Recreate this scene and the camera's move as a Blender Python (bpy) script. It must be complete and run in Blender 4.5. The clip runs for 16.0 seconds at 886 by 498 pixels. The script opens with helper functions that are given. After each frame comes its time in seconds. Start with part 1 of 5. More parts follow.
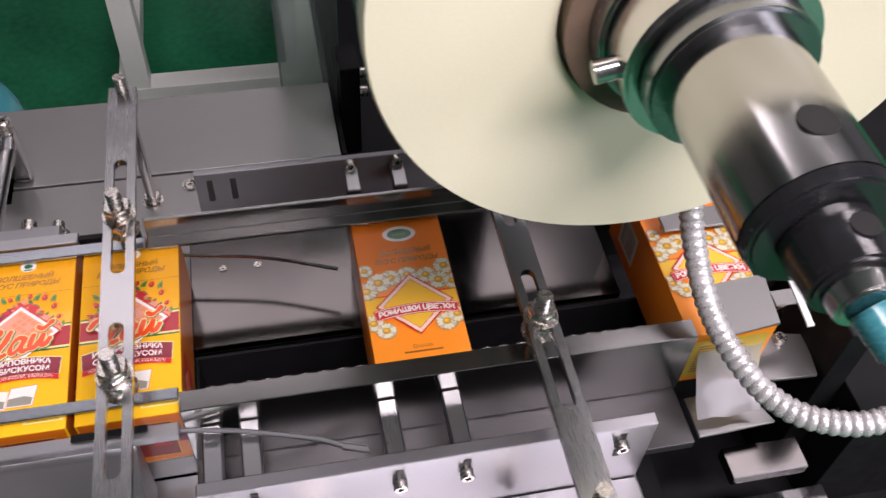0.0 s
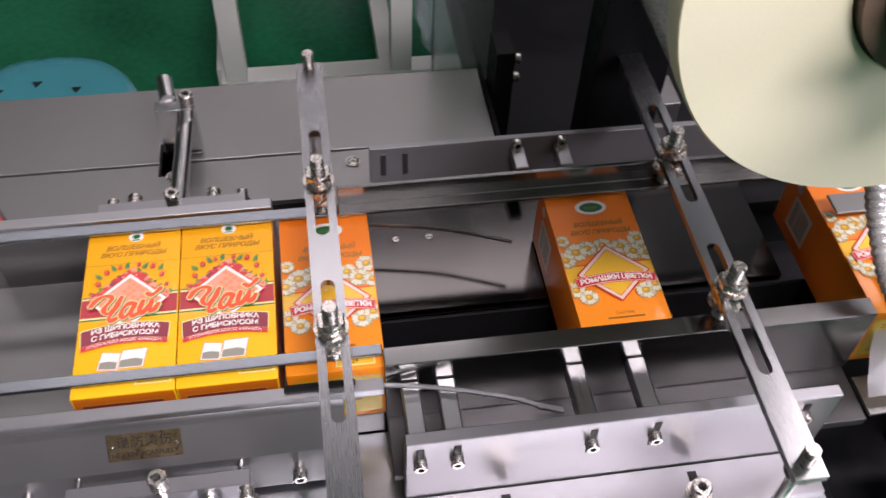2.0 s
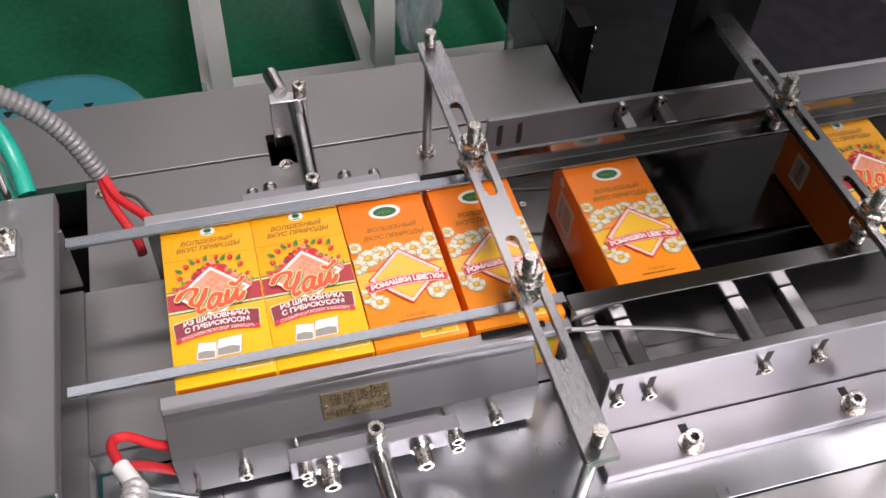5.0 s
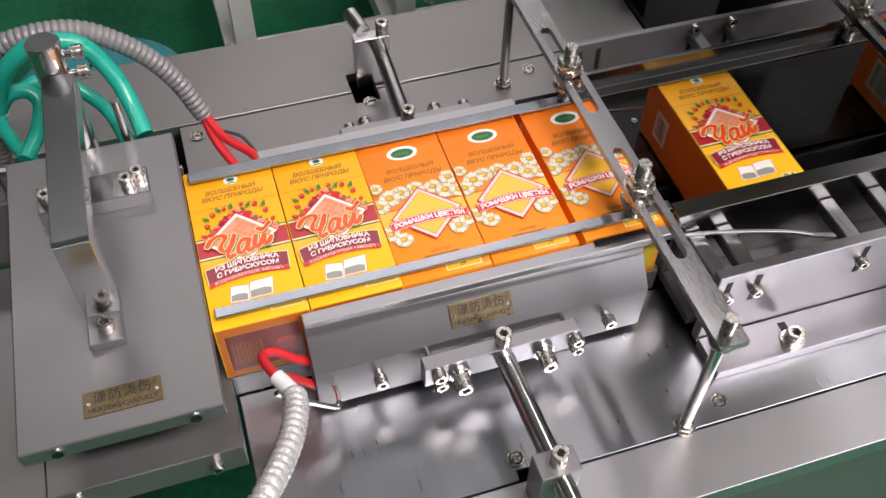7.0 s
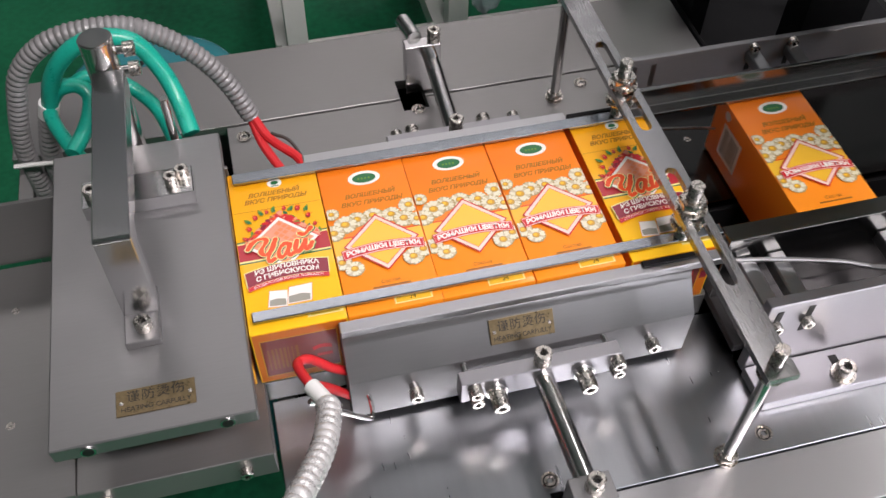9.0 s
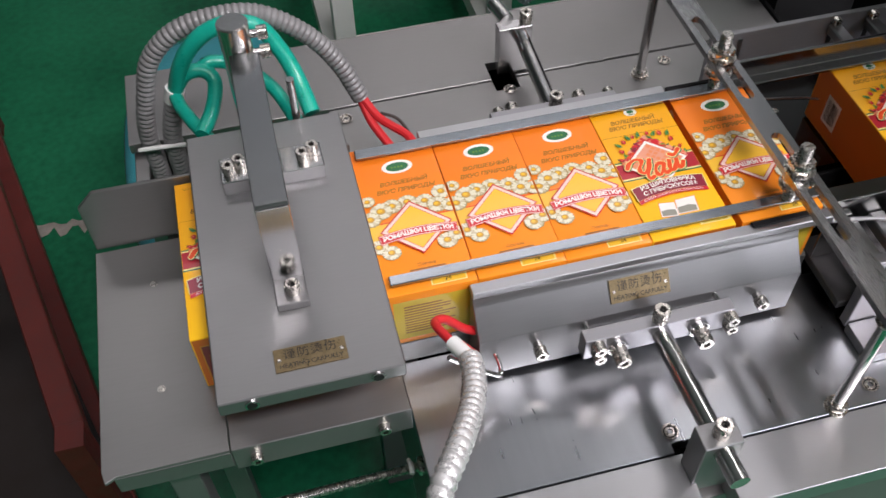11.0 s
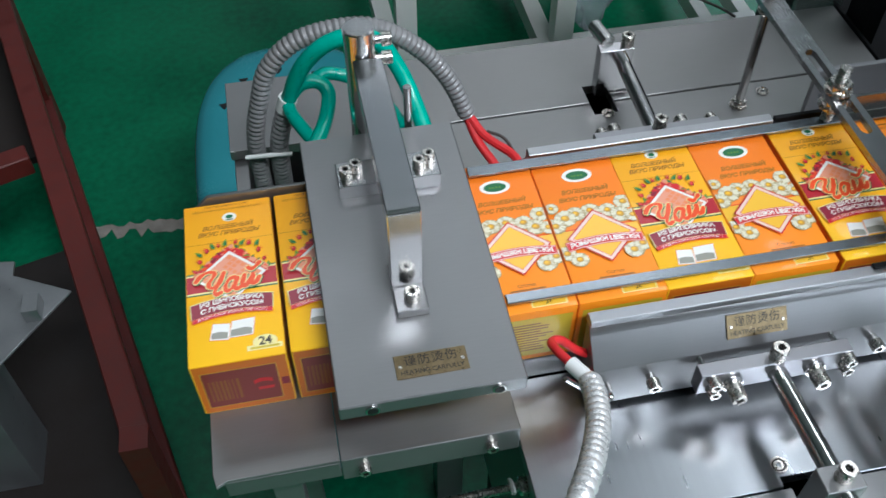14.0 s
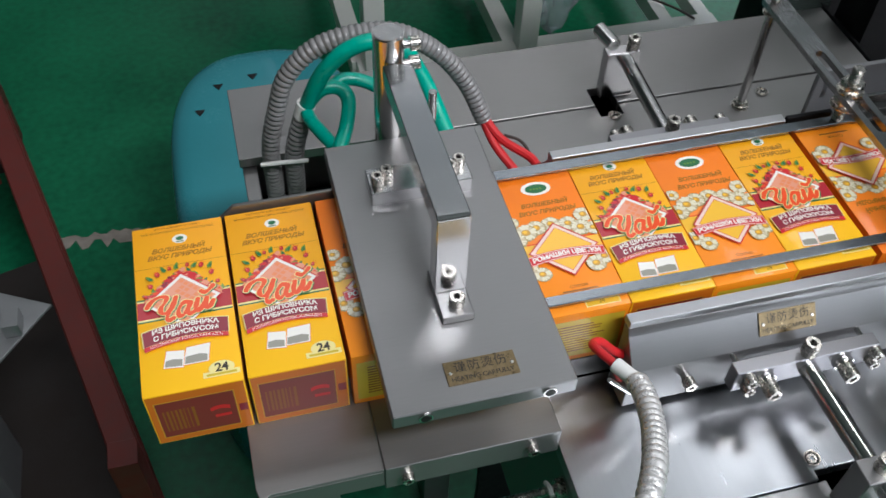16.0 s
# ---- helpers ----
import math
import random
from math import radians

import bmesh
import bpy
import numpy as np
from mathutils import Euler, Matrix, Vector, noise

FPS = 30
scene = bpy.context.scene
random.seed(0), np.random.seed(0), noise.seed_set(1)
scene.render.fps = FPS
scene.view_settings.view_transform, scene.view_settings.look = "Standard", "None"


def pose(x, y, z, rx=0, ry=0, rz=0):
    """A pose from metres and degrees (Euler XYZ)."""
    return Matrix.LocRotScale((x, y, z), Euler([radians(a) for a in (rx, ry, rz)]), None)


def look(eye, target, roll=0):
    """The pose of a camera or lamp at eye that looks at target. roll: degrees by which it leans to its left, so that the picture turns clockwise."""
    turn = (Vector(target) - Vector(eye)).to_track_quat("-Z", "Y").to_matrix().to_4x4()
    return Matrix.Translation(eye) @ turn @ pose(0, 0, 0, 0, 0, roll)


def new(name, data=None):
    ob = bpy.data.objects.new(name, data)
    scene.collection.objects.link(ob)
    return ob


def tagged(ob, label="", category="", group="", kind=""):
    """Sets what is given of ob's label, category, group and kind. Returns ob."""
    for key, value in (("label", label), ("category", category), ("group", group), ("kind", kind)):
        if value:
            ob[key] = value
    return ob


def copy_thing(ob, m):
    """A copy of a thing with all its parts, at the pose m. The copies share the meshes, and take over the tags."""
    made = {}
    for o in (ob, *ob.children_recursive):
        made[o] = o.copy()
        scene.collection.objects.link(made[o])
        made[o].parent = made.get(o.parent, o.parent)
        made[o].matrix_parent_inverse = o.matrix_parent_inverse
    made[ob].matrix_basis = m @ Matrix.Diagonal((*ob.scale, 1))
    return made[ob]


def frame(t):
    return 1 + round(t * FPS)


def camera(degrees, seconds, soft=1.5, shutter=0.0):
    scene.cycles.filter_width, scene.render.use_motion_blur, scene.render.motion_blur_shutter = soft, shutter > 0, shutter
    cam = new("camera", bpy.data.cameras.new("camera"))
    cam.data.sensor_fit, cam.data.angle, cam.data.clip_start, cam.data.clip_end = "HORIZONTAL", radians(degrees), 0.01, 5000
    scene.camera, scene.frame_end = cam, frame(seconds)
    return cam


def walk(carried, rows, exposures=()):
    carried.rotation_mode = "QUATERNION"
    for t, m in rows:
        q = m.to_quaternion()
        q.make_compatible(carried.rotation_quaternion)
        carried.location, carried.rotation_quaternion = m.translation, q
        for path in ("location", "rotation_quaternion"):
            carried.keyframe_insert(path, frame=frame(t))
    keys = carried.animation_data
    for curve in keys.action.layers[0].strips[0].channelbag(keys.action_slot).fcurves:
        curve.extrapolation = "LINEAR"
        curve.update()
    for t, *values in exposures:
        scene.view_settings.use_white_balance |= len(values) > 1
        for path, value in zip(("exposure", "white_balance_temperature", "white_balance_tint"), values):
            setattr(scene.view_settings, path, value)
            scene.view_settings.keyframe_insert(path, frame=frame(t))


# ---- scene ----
cam = camera(50.76, 16.0, 1.5, 0.5)
walk(cam, [
    (0.0, look((0.1044, -0.3579, 0.5603), (0.1838, -0.0492, 0.1751), 4.16)),
    (0.5, look((0.0595, -0.3612, 0.5602), (0.1524, -0.0526, 0.1778), 5.89)),
    (1.0, look((0.0197, -0.3681, 0.5574), (0.1090, -0.0582, 0.1753), 5.15)),
    (1.5, look((0.0011, -0.3762, 0.5581), (0.0871, -0.0661, 0.1754), 4.53)),
    (2.0, look((0.0050, -0.3753, 0.5591), (0.0643, -0.0596, 0.1759), 2.92)),
    (2.5, look((0.0087, -0.3758, 0.5518), (0.0506, -0.0584, 0.1678), 3.67)),
    (3.0, look((-0.0190, -0.3658, 0.5532), (0.0205, -0.0467, 0.1703), 1.46)),
    (3.5, look((-0.0592, -0.3722, 0.5580), (-0.0035, -0.0541, 0.1762), 1.26)),
    (3.7, look((-0.0762, -0.3768, 0.5518), (-0.0134, -0.0576, 0.1722), 2.18)),
    (5.8, look((-0.1991, -0.3933, 0.5593), (-0.0893, -0.0916, 0.1760), 2.88)),
    (6.0, look((-0.2090, -0.3956, 0.5592), (-0.1026, -0.0959, 0.1733), 2.35)),
    (6.5, look((-0.2425, -0.4035, 0.5567), (-0.1426, -0.1053, 0.1679), 1.74)),
    (7.0, look((-0.2494, -0.4076, 0.5563), (-0.1493, -0.1119, 0.1658), 1.38)),
    (7.5, look((-0.2304, -0.3962, 0.5546), (-0.1476, -0.0986, 0.1614), 0.29)),
    (8.0, look((-0.2232, -0.3959, 0.5467), (-0.1604, -0.0917, 0.1549), 0.99)),
    (8.2, look((-0.2243, -0.3960, 0.5470), (-0.1574, -0.0902, 0.1571), 1.42)),
    (10.3, look((-0.2993, -0.4104, 0.5534), (-0.2075, -0.1086, 0.1655), -0.67)),
    (10.5, look((-0.3040, -0.4136, 0.5535), (-0.2196, -0.1086, 0.1664), -1.00)),
    (11.0, look((-0.3250, -0.4180, 0.5621), (-0.2535, -0.1114, 0.1736), -1.49)),
    (11.5, look((-0.3374, -0.4179, 0.5636), (-0.2652, -0.1107, 0.1757), -1.21)),
    (12.0, look((-0.3503, -0.4121, 0.5625), (-0.2829, -0.1024, 0.1757), -1.33)),
    (12.5, look((-0.3642, -0.4096, 0.5634), (-0.2999, -0.0975, 0.1781), -1.23)),
    (13.0, look((-0.3662, -0.4090, 0.5636), (-0.3039, -0.0946, 0.1798), -1.03)),
    (13.5, look((-0.3695, -0.4104, 0.5642), (-0.3072, -0.0946, 0.1816), -0.74)),
    (14.0, look((-0.3857, -0.4058, 0.5627), (-0.3239, -0.0887, 0.1811), -0.35)),
    (14.5, look((-0.4077, -0.3985, 0.5604), (-0.3431, -0.0804, 0.1801), 0.44)),
    (15.0, look((-0.4234, -0.3932, 0.5610), (-0.3557, -0.0762, 0.1804), 0.66)),
    (15.5, look((-0.4367, -0.3905, 0.5609), (-0.3609, -0.0736, 0.1817), 1.27)),
    (16.0, look((-0.4456, -0.3896, 0.5610), (-0.3532, -0.0782, 0.1809), 2.61)),
], [(0.0, 0.14, 6450, 28), (3.7, 0.2, 6400, 23), (6.0, 0.24, 6600, 22), (8.2, 0.2, 6550, 20), (10.4, 0.06, 6350, 18), (12.0, 0.18, 6100, 14), (13.0, 0.1, 5550, 5), (14.5, 0.05, 5650, 6), (15.5, -0.03, 5600, 7), (16.0, -0.06, 6000, 10)])

# ---------------------------------------------------------------- world and light
FLOOR = -0.85
world = bpy.data.worlds.new("world")
scene.world = world
world.use_nodes = True
sky = world.node_tree.nodes.new("ShaderNodeTexSky")
sky.sky_type = "NISHITA"
sky.sun_disc = False
sky.sun_elevation, sky.sun_rotation = radians(40), radians(30)
world.node_tree.nodes["Background"].inputs[1].default_value = 0.1
world.node_tree.links.new(sky.outputs[0], world.node_tree.nodes["Background"].inputs[0])


def area_lamp(name, eye, target, sx, sy, watts, color=(1, 1, 1)):
    data = bpy.data.lights.new(name, "AREA")
    data.shape, data.size, data.size_y, data.energy, data.color = "RECTANGLE", sx, sy, watts, color
    ob = new(name, data)
    ob.matrix_world = look(eye, target)
    return ob


# added lamps: daylight from unseen windows and overhead light from unseen fixtures
area_lamp("side_fill_light", (1.6, 4.85, 2.05), (0.6, 0.0, 0.3), 3.4, 1.7, 130, (0.93, 0.97, 1.0))
# invented front source that brightens the roll end and other front faces
area_lamp("side_fill_light", (3.3, -4.85, 1.85), (0.3, 0.0, 0.2), 3.0, 1.7, 85, (0.97, 0.98, 1.0))
area_lamp("overhead_fill_light", (0.9, -1.5, 2.88), (0.9, -1.5, 0.0), 2.4, 0.4, 142, (1.0, 0.97, 0.94))
area_lamp("overhead_fill_light", (-0.1, 2.15, 2.88), (-0.1, 2.15, 0.0), 2.8, 0.5, 16, (1.0, 0.97, 0.94))
area_lamp("overhead_fill_light", (2.1, 1.1, 2.88), (2.1, 1.1, 0.0), 2.0, 0.5, 26, (1.0, 0.97, 0.94))

# ---------------------------------------------------------------- materials


def principled(name, color, rough=0.5, metal=0.0, coat=0.0):
    m = bpy.data.materials.new(name)
    m.use_nodes = True
    b = m.node_tree.nodes["Principled BSDF"]
    b.inputs["Base Color"].default_value = (*color, 1)
    b.inputs["Roughness"].default_value = rough
    b.inputs["Metallic"].default_value = metal
    b.inputs["Coat Weight"].default_value = coat
    b.inputs["Coat Roughness"].default_value = 0.06
    return m


def worn(name, color, rough=0.5, metal=0.0, coat=0.0, amount=0.12, scale=60.0, stretch=(1, 1, 1), bump=0.02, rough_span=0.15, fine=700.0):
    """A surface with large blotches, fine grain and uneven gloss."""
    m = principled(name, color, rough, metal, coat)
    nt = m.node_tree
    b = nt.nodes["Principled BSDF"]
    co = nt.nodes.new("ShaderNodeTexCoord")
    mp = nt.nodes.new("ShaderNodeMapping")
    mp.inputs["Scale"].default_value = stretch
    nt.links.new(co.outputs["Object"], mp.inputs[0])
    big = nt.nodes.new("ShaderNodeTexNoise")
    big.inputs["Scale"].default_value = scale
    big.inputs["Detail"].default_value = 5
    small = nt.nodes.new("ShaderNodeTexNoise")
    small.inputs["Scale"].default_value = fine
    small.inputs["Detail"].default_value = 3
    nt.links.new(co.outputs["Object"], big.inputs["Vector"])
    nt.links.new(mp.outputs[0], small.inputs["Vector"])
    mix = nt.nodes.new("ShaderNodeMath")
    mix.operation = "MULTIPLY_ADD"
    mix.inputs[1].default_value = 0.6
    nt.links.new(big.outputs[0], mix.inputs[0])
    half = nt.nodes.new("ShaderNodeMath")
    half.operation = "MULTIPLY"
    half.inputs[1].default_value = 0.4
    nt.links.new(small.outputs[0], half.inputs[0])
    nt.links.new(half.outputs[0], mix.inputs[2])
    ramp = nt.nodes.new("ShaderNodeValToRGB")
    lo, hi = 1 - amount, 1 + amount
    ramp.color_ramp.elements[0].position, ramp.color_ramp.elements[1].position = 0.3, 0.7
    ramp.color_ramp.elements[0].color = (*[min(1, c * lo) for c in color], 1)
    ramp.color_ramp.elements[1].color = (*[min(1, c * hi) for c in color], 1)
    nt.links.new(mix.outputs[0], ramp.inputs[0])
    nt.links.new(ramp.outputs[0], b.inputs["Base Color"])
    rr = nt.nodes.new("ShaderNodeMapRange")
    rr.inputs[1].default_value, rr.inputs[2].default_value = 0.3, 0.7
    rr.inputs[3].default_value, rr.inputs[4].default_value = max(0.02, rough - rough_span), min(1, rough + rough_span)
    nt.links.new(mix.outputs[0], rr.inputs[0])
    nt.links.new(rr.outputs[0], b.inputs["Roughness"])
    if bump:
        bp = nt.nodes.new("ShaderNodeBump")
        bp.inputs["Strength"].default_value = bump * 8
        bp.inputs["Distance"].default_value = 0.0006
        nt.links.new(small.outputs[0], bp.inputs["Height"])
        nt.links.new(bp.outputs[0], b.inputs["Normal"])
    return m


def brushed(name, color, rough, along=0, amount=0.1, rough_span=0.1, scale=14):
    stretch = [1, 1, 1]
    stretch[along] = 0.02
    return worn(name, color, rough, 1.0, 0, amount * 0.35, scale, stretch, 0.0, rough_span * 0.6, 3800)


M_DECK = worn("deck_steel", (0.385, 0.40, 0.42), 0.31, 1.0, 0, 0.05, 22, (1, 0.06, 1), 0.0, 0.05, 240)
M_PANEL = worn("grey_panel", (0.265, 0.26, 0.256), 0.40, 0.8, 0, 0.06, 9, (0.05, 1, 1), 0.004, 0.06, 900)
M_ANOD = worn("satin_heater_steel", (0.265, 0.262, 0.264), 0.38, 0.8, 0, 0.06, 20, (0.06, 1, 1), 0.004, 0.07, 900)
M_WEB = worn("grey_anodised_plate", (0.27, 0.27, 0.28), 0.35, 0.25, 0.2, 0.06, 14, (0.06, 1, 1), 0.0, 0.06, 900)
M_ARM = brushed("polished_arm_steel", (0.58, 0.58, 0.585), 0.17, 1, 0.08, 0.06)
M_ALU = brushed("milled_aluminium", (0.36, 0.355, 0.37), 0.40, 0, 0.07)
M_STRIP = brushed("bare_aluminium_strip", (0.48, 0.48, 0.49), 0.4, 0, 0.06)
M_ALU_Y = brushed("milled_aluminium_cross", (0.38, 0.385, 0.39), 0.32, 1, 0.08)
M_BAR = brushed("bar_steel", (0.40, 0.40, 0.405), 0.26, 1, 0.08, 0.07)
M_RAIL = brushed("rail_steel", (0.31, 0.335, 0.36), 0.24, 0, 0.1, 0.07)
M_CHROME = worn("chrome", (0.66, 0.65, 0.64), 0.18, 1.0, 0, 0.06, 120, (1, 1, 1), 0.0, 0.05)
M_BOLT = worn("nickel_bolt", (0.62, 0.585, 0.54), 0.27, 1.0, 0, 0.12, 300, (1, 1, 1), 0.0, 0.08)
M_DARKSTEEL = brushed("dark_polished_steel", (0.085, 0.08, 0.078), 0.2, 0, 0.06)
M_BED = brushed("dark_bed_steel", (0.075, 0.07, 0.068), 0.15, 0, 0.06)
M_SLIDE = worn("dark_slide_steel", (0.075, 0.073, 0.075), 0.4, 0.7, 0, 0.1, 20, (0.06, 1, 1), 0.0, 0.06, 900)
M_MIRROR = brushed("polished_rail", (0.27, 0.265, 0.26), 0.2, 0, 0.08, 0.05)
M_BLACK = worn("black_oxide", (0.010, 0.010, 0.011), 0.5, 0.0, 0, 0.3, 60)
M_BLACKGLOSS = worn("black_gloss", (0.016, 0.016, 0.018), 0.2, 0.0, 0.4, 0.2, 80)
M_CHAIN = worn("oiled_chain_steel", (0.30, 0.29, 0.28), 0.3, 0.9, 0, 0.25, 300)
M_SPINDLE = brushed("turned_spindle_steel", (0.5, 0.49, 0.48), 0.16, 1, 0.08, 0.06)
M_BLACK.node_tree.nodes["Principled BSDF"].inputs["Specular IOR Level"].default_value = 0.12
# near-black that puts the shade inside sockets, slots and holes into the colour
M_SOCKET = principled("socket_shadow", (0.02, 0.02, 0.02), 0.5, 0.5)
M_BRASS = worn("brass_plate", (0.22, 0.165, 0.09), 0.36, 0.85, 0, 0.3, 260)
M_INK = principled("black_ink", (0.02, 0.018, 0.015), 0.5)
M_WHITE = worn("white_paint", (0.78, 0.78, 0.74), 0.4, 0, 0.1, 0.05, 12)
M_CREAM = worn("film_roll_end", (0.92, 0.865, 0.64), 0.32, 0, 0.25, 0.035, 7, (1, 1, 1), 0.01, 0.08)
b_ = M_CREAM.node_tree.nodes["Principled BSDF"]
b_.inputs["Anisotropic"].default_value = 0.85
tan_ = M_CREAM.node_tree.nodes.new("ShaderNodeTangent")
tan_.direction_type, tan_.axis = "RADIAL", "Y"
M_CREAM.node_tree.links.new(tan_.outputs[0], b_.inputs["Tangent"])
M_FILM = worn("film_roll_side", (0.55, 0.55, 0.54), 0.22, 0.1, 0.5, 0.05, 12)
M_CARDCORE = worn("card_core", (0.2, 0.13, 0.09), 0.8, 0, 0, 0.15, 80)
M_TEAL = worn("teal_plastic", (0.045, 0.25, 0.29), 0.22, 0, 0.5, 0.12, 6)
M_TAPE = worn("green_tape", (0.0, 0.36, 0.26), 0.35, 0, 0.15, 0.15, 90)
M_RED = worn("red_sleeve", (0.62, 0.02, 0.025), 0.45, 0, 0.1, 0.15, 90)
M_CONDUIT = worn("grey_conduit", (0.21, 0.205, 0.205), 0.42, 0.1, 0.1, 0.08, 120)
M_CONDUIT_SILVER = worn("silver_conduit", (0.72, 0.71, 0.7), 0.3, 0.55, 0.1, 0.1, 120)
M_TIE = principled("white_tie", (0.75, 0.75, 0.73), 0.5)
M_WIRE = principled("dark_wire", (0.05, 0.04, 0.035), 0.5)
M_RUST = worn("red_oxide_paint", (0.10, 0.012, 0.008), 0.55, 0, 0, 0.25, 40)
M_BOARD = worn("dull_board", (0.016, 0.011, 0.009), 0.85, 0, 0, 0.3, 12)
M_SHEET = worn("grey_sheet_metal", (0.34, 0.345, 0.35), 0.4, 0.8, 0, 0.1, 30)
M_BLUECOLLAR = brushed("steel_collar", (0.32, 0.33, 0.34), 0.25, 1, 0.08)
M_CLEAR = principled("clear_polythene", (0.8, 0.85, 0.9), 0.15, 0.0, 0.5)
M_CLEAR.node_tree.nodes["Principled BSDF"].inputs["Transmission Weight"].default_value = 0.75
M_FILMWEB = principled("clear_wrap_film", (0.6, 0.58, 0.59), 0.22, 0.0, 0.2)
M_FILMWEB.node_tree.nodes["Principled BSDF"].inputs["Transmission Weight"].default_value = 0.5
M_ACRYL = principled("green_acrylic", (0.50, 0.60, 0.56), 0.06, 0.0, 0.0)
M_ACRYL.node_tree.nodes["Principled BSDF"].inputs["Transmission Weight"].default_value = 0.85
M_WALL = worn("hall_wall", (0.15, 0.15, 0.15), 0.8, 0, 0, 0.05, 2)
M_CEIL = worn("hall_ceiling", (0.30, 0.30, 0.30), 0.85, 0, 0, 0.04, 2)


def floor_material():
    m = worn("green_epoxy_floor", (0.009, 0.135, 0.06), 0.38, 0, 0.0, 0.45, 3.0, (1, 1, 1), 0.01, 0.1, 60)
    nt = m.node_tree
    b = nt.nodes["Principled BSDF"]
    co = nt.nodes["Texture Coordinate"]
    vor = nt.nodes.new("ShaderNodeTexNoise")
    vor.inputs["Scale"].default_value, vor.inputs["Detail"].default_value, vor.inputs["Roughness"].default_value = 24, 8, 0.7
    nt.links.new(co.outputs["Object"], vor.inputs["Vector"])
    r = nt.nodes.new("ShaderNodeValToRGB")
    r.color_ramp.elements[0].position, r.color_ramp.elements[1].position = 0.70, 0.76
    nt.links.new(vor.outputs[0], r.inputs[0])
    mix = nt.nodes.new("ShaderNodeMix")
    mix.data_type = "RGBA"
    old = b.inputs["Base Color"].links[0].from_socket
    nt.links.new(r.outputs[0], mix.inputs["Factor"])
    nt.links.new(old, mix.inputs[6])
    mix.inputs[7].default_value = (0.2, 0.2, 0.16, 1)
    nt.links.new(mix.outputs[2], b.inputs["Base Color"])
    b.inputs["Specular IOR Level"].default_value = 0.22
    return m


M_FLOOR = floor_material()


def card(name, a, b2):
    """Printed carton under glossy film: colour runs from a at the front to b2 at the back."""
    m = principled(name, a, 0.45, 0, 0.3)
    nt = m.node_tree
    b = nt.nodes["Principled BSDF"]
    co = nt.nodes.new("ShaderNodeTexCoord")
    sep = nt.nodes.new("ShaderNodeSeparateXYZ")
    nt.links.new(co.outputs["Object"], sep.inputs[0])
    mr = nt.nodes.new("ShaderNodeMapRange")
    mr.inputs[1].default_value, mr.inputs[2].default_value = -0.07, 0.07
    nt.links.new(sep.outputs[1], mr.inputs[0])
    no = nt.nodes.new("ShaderNodeTexNoise")
    no.inputs["Scale"].default_value = 35
    nt.links.new(co.outputs["Object"], no.inputs["Vector"])
    ad = nt.nodes.new("ShaderNodeMath")
    ad.operation = "MULTIPLY_ADD"
    ad.inputs[1].default_value = 0.16
    nt.links.new(no.outputs[0], ad.inputs[0])
    nt.links.new(mr.outputs[0], ad.inputs[2])
    ramp = nt.nodes.new("ShaderNodeValToRGB")
    ramp.color_ramp.elements[0].color, ramp.color_ramp.elements[1].color = (*a, 1), (*b2, 1)
    nt.links.new(ad.outputs[0], ramp.inputs[0])
    nt.links.new(ramp.outputs[0], b.inputs["Base Color"])
    wave = nt.nodes.new("ShaderNodeTexNoise")
    wave.inputs["Scale"].default_value = 55
    wave.inputs["Distortion"].default_value = 0.6
    nt.links.new(co.outputs["Object"], wave.inputs["Vector"])
    bp = nt.nodes.new("ShaderNodeBump")
    bp.inputs["Strength"].default_value, bp.inputs["Distance"].default_value = 0.12, 0.0015
    nt.links.new(wave.outputs[0], bp.inputs["Height"])
    nt.links.new(bp.outputs[0], b.inputs["Coat Normal"])
    return m


M_YELLOW = card("yellow_carton", (0.95, 0.54, 0.004), (0.92, 0.40, 0.004))
M_ORANGE = card("orange_carton", (0.95, 0.30, 0.006), (0.93, 0.21, 0.008))


def ink(name, c):
    return principled(name, c, 0.45, 0, 0.3)


I_RED, I_CRIM, I_WHITE = ink("ink_red", (0.60, 0.015, 0.02)), ink("ink_crimson", (0.24, 0.008, 0.028)), ink("ink_white", (0.85, 0.82, 0.76))
I_GREEN, I_BROWN, I_YEL = ink("ink_green", (0.02, 0.14, 0.05)), ink("ink_brown", (0.26, 0.09, 0.01)), ink("ink_yellow", (0.88, 0.5, 0.03))
I_PINK, I_ORED, I_GREY = ink("ink_pink", (0.78, 0.32, 0.2)), ink("ink_orange_red", (0.80, 0.07, 0.004)), ink("ink_grey", (0.3, 0.29, 0.24))
I_PEACH, I_BRONZE, I_PETAL, I_GREYPETAL = ink("ink_peach", (0.8, 0.25, 0.1)), ink("ink_bronze", (0.36, 0.15, 0.010)), ink("ink_petal", (0.74, 0.69, 0.52)), ink("ink_petal_shade", (0.40, 0.31, 0.13))
I_PETALDIM = ink("ink_petal_half", (0.58, 0.50, 0.33))
I_BLUSH = ink("ink_blush", (0.84, 0.62, 0.52))
I_AMBERSHADE = ink("ink_amber_shade", (0.60, 0.15, 0.006))
I_CRIMBAND = ink("ink_band_red", (0.42, 0.012, 0.024))
I_LEAF, I_CREAM, I_BLK = ink("ink_leaf", (0.12, 0.26, 0.03)), ink("ink_cream", (0.86, 0.74, 0.3)), ink("ink_black", (0.04, 0.03, 0.02))
I_GOLD, I_DKRED, I_OLIVE = ink("ink_gold", (0.6, 0.32, 0.03)), ink("ink_dark_red", (0.2, 0.025, 0.02)), ink("ink_olive", (0.62, 0.46, 0.03))

# ---------------------------------------------------------------- building helpers


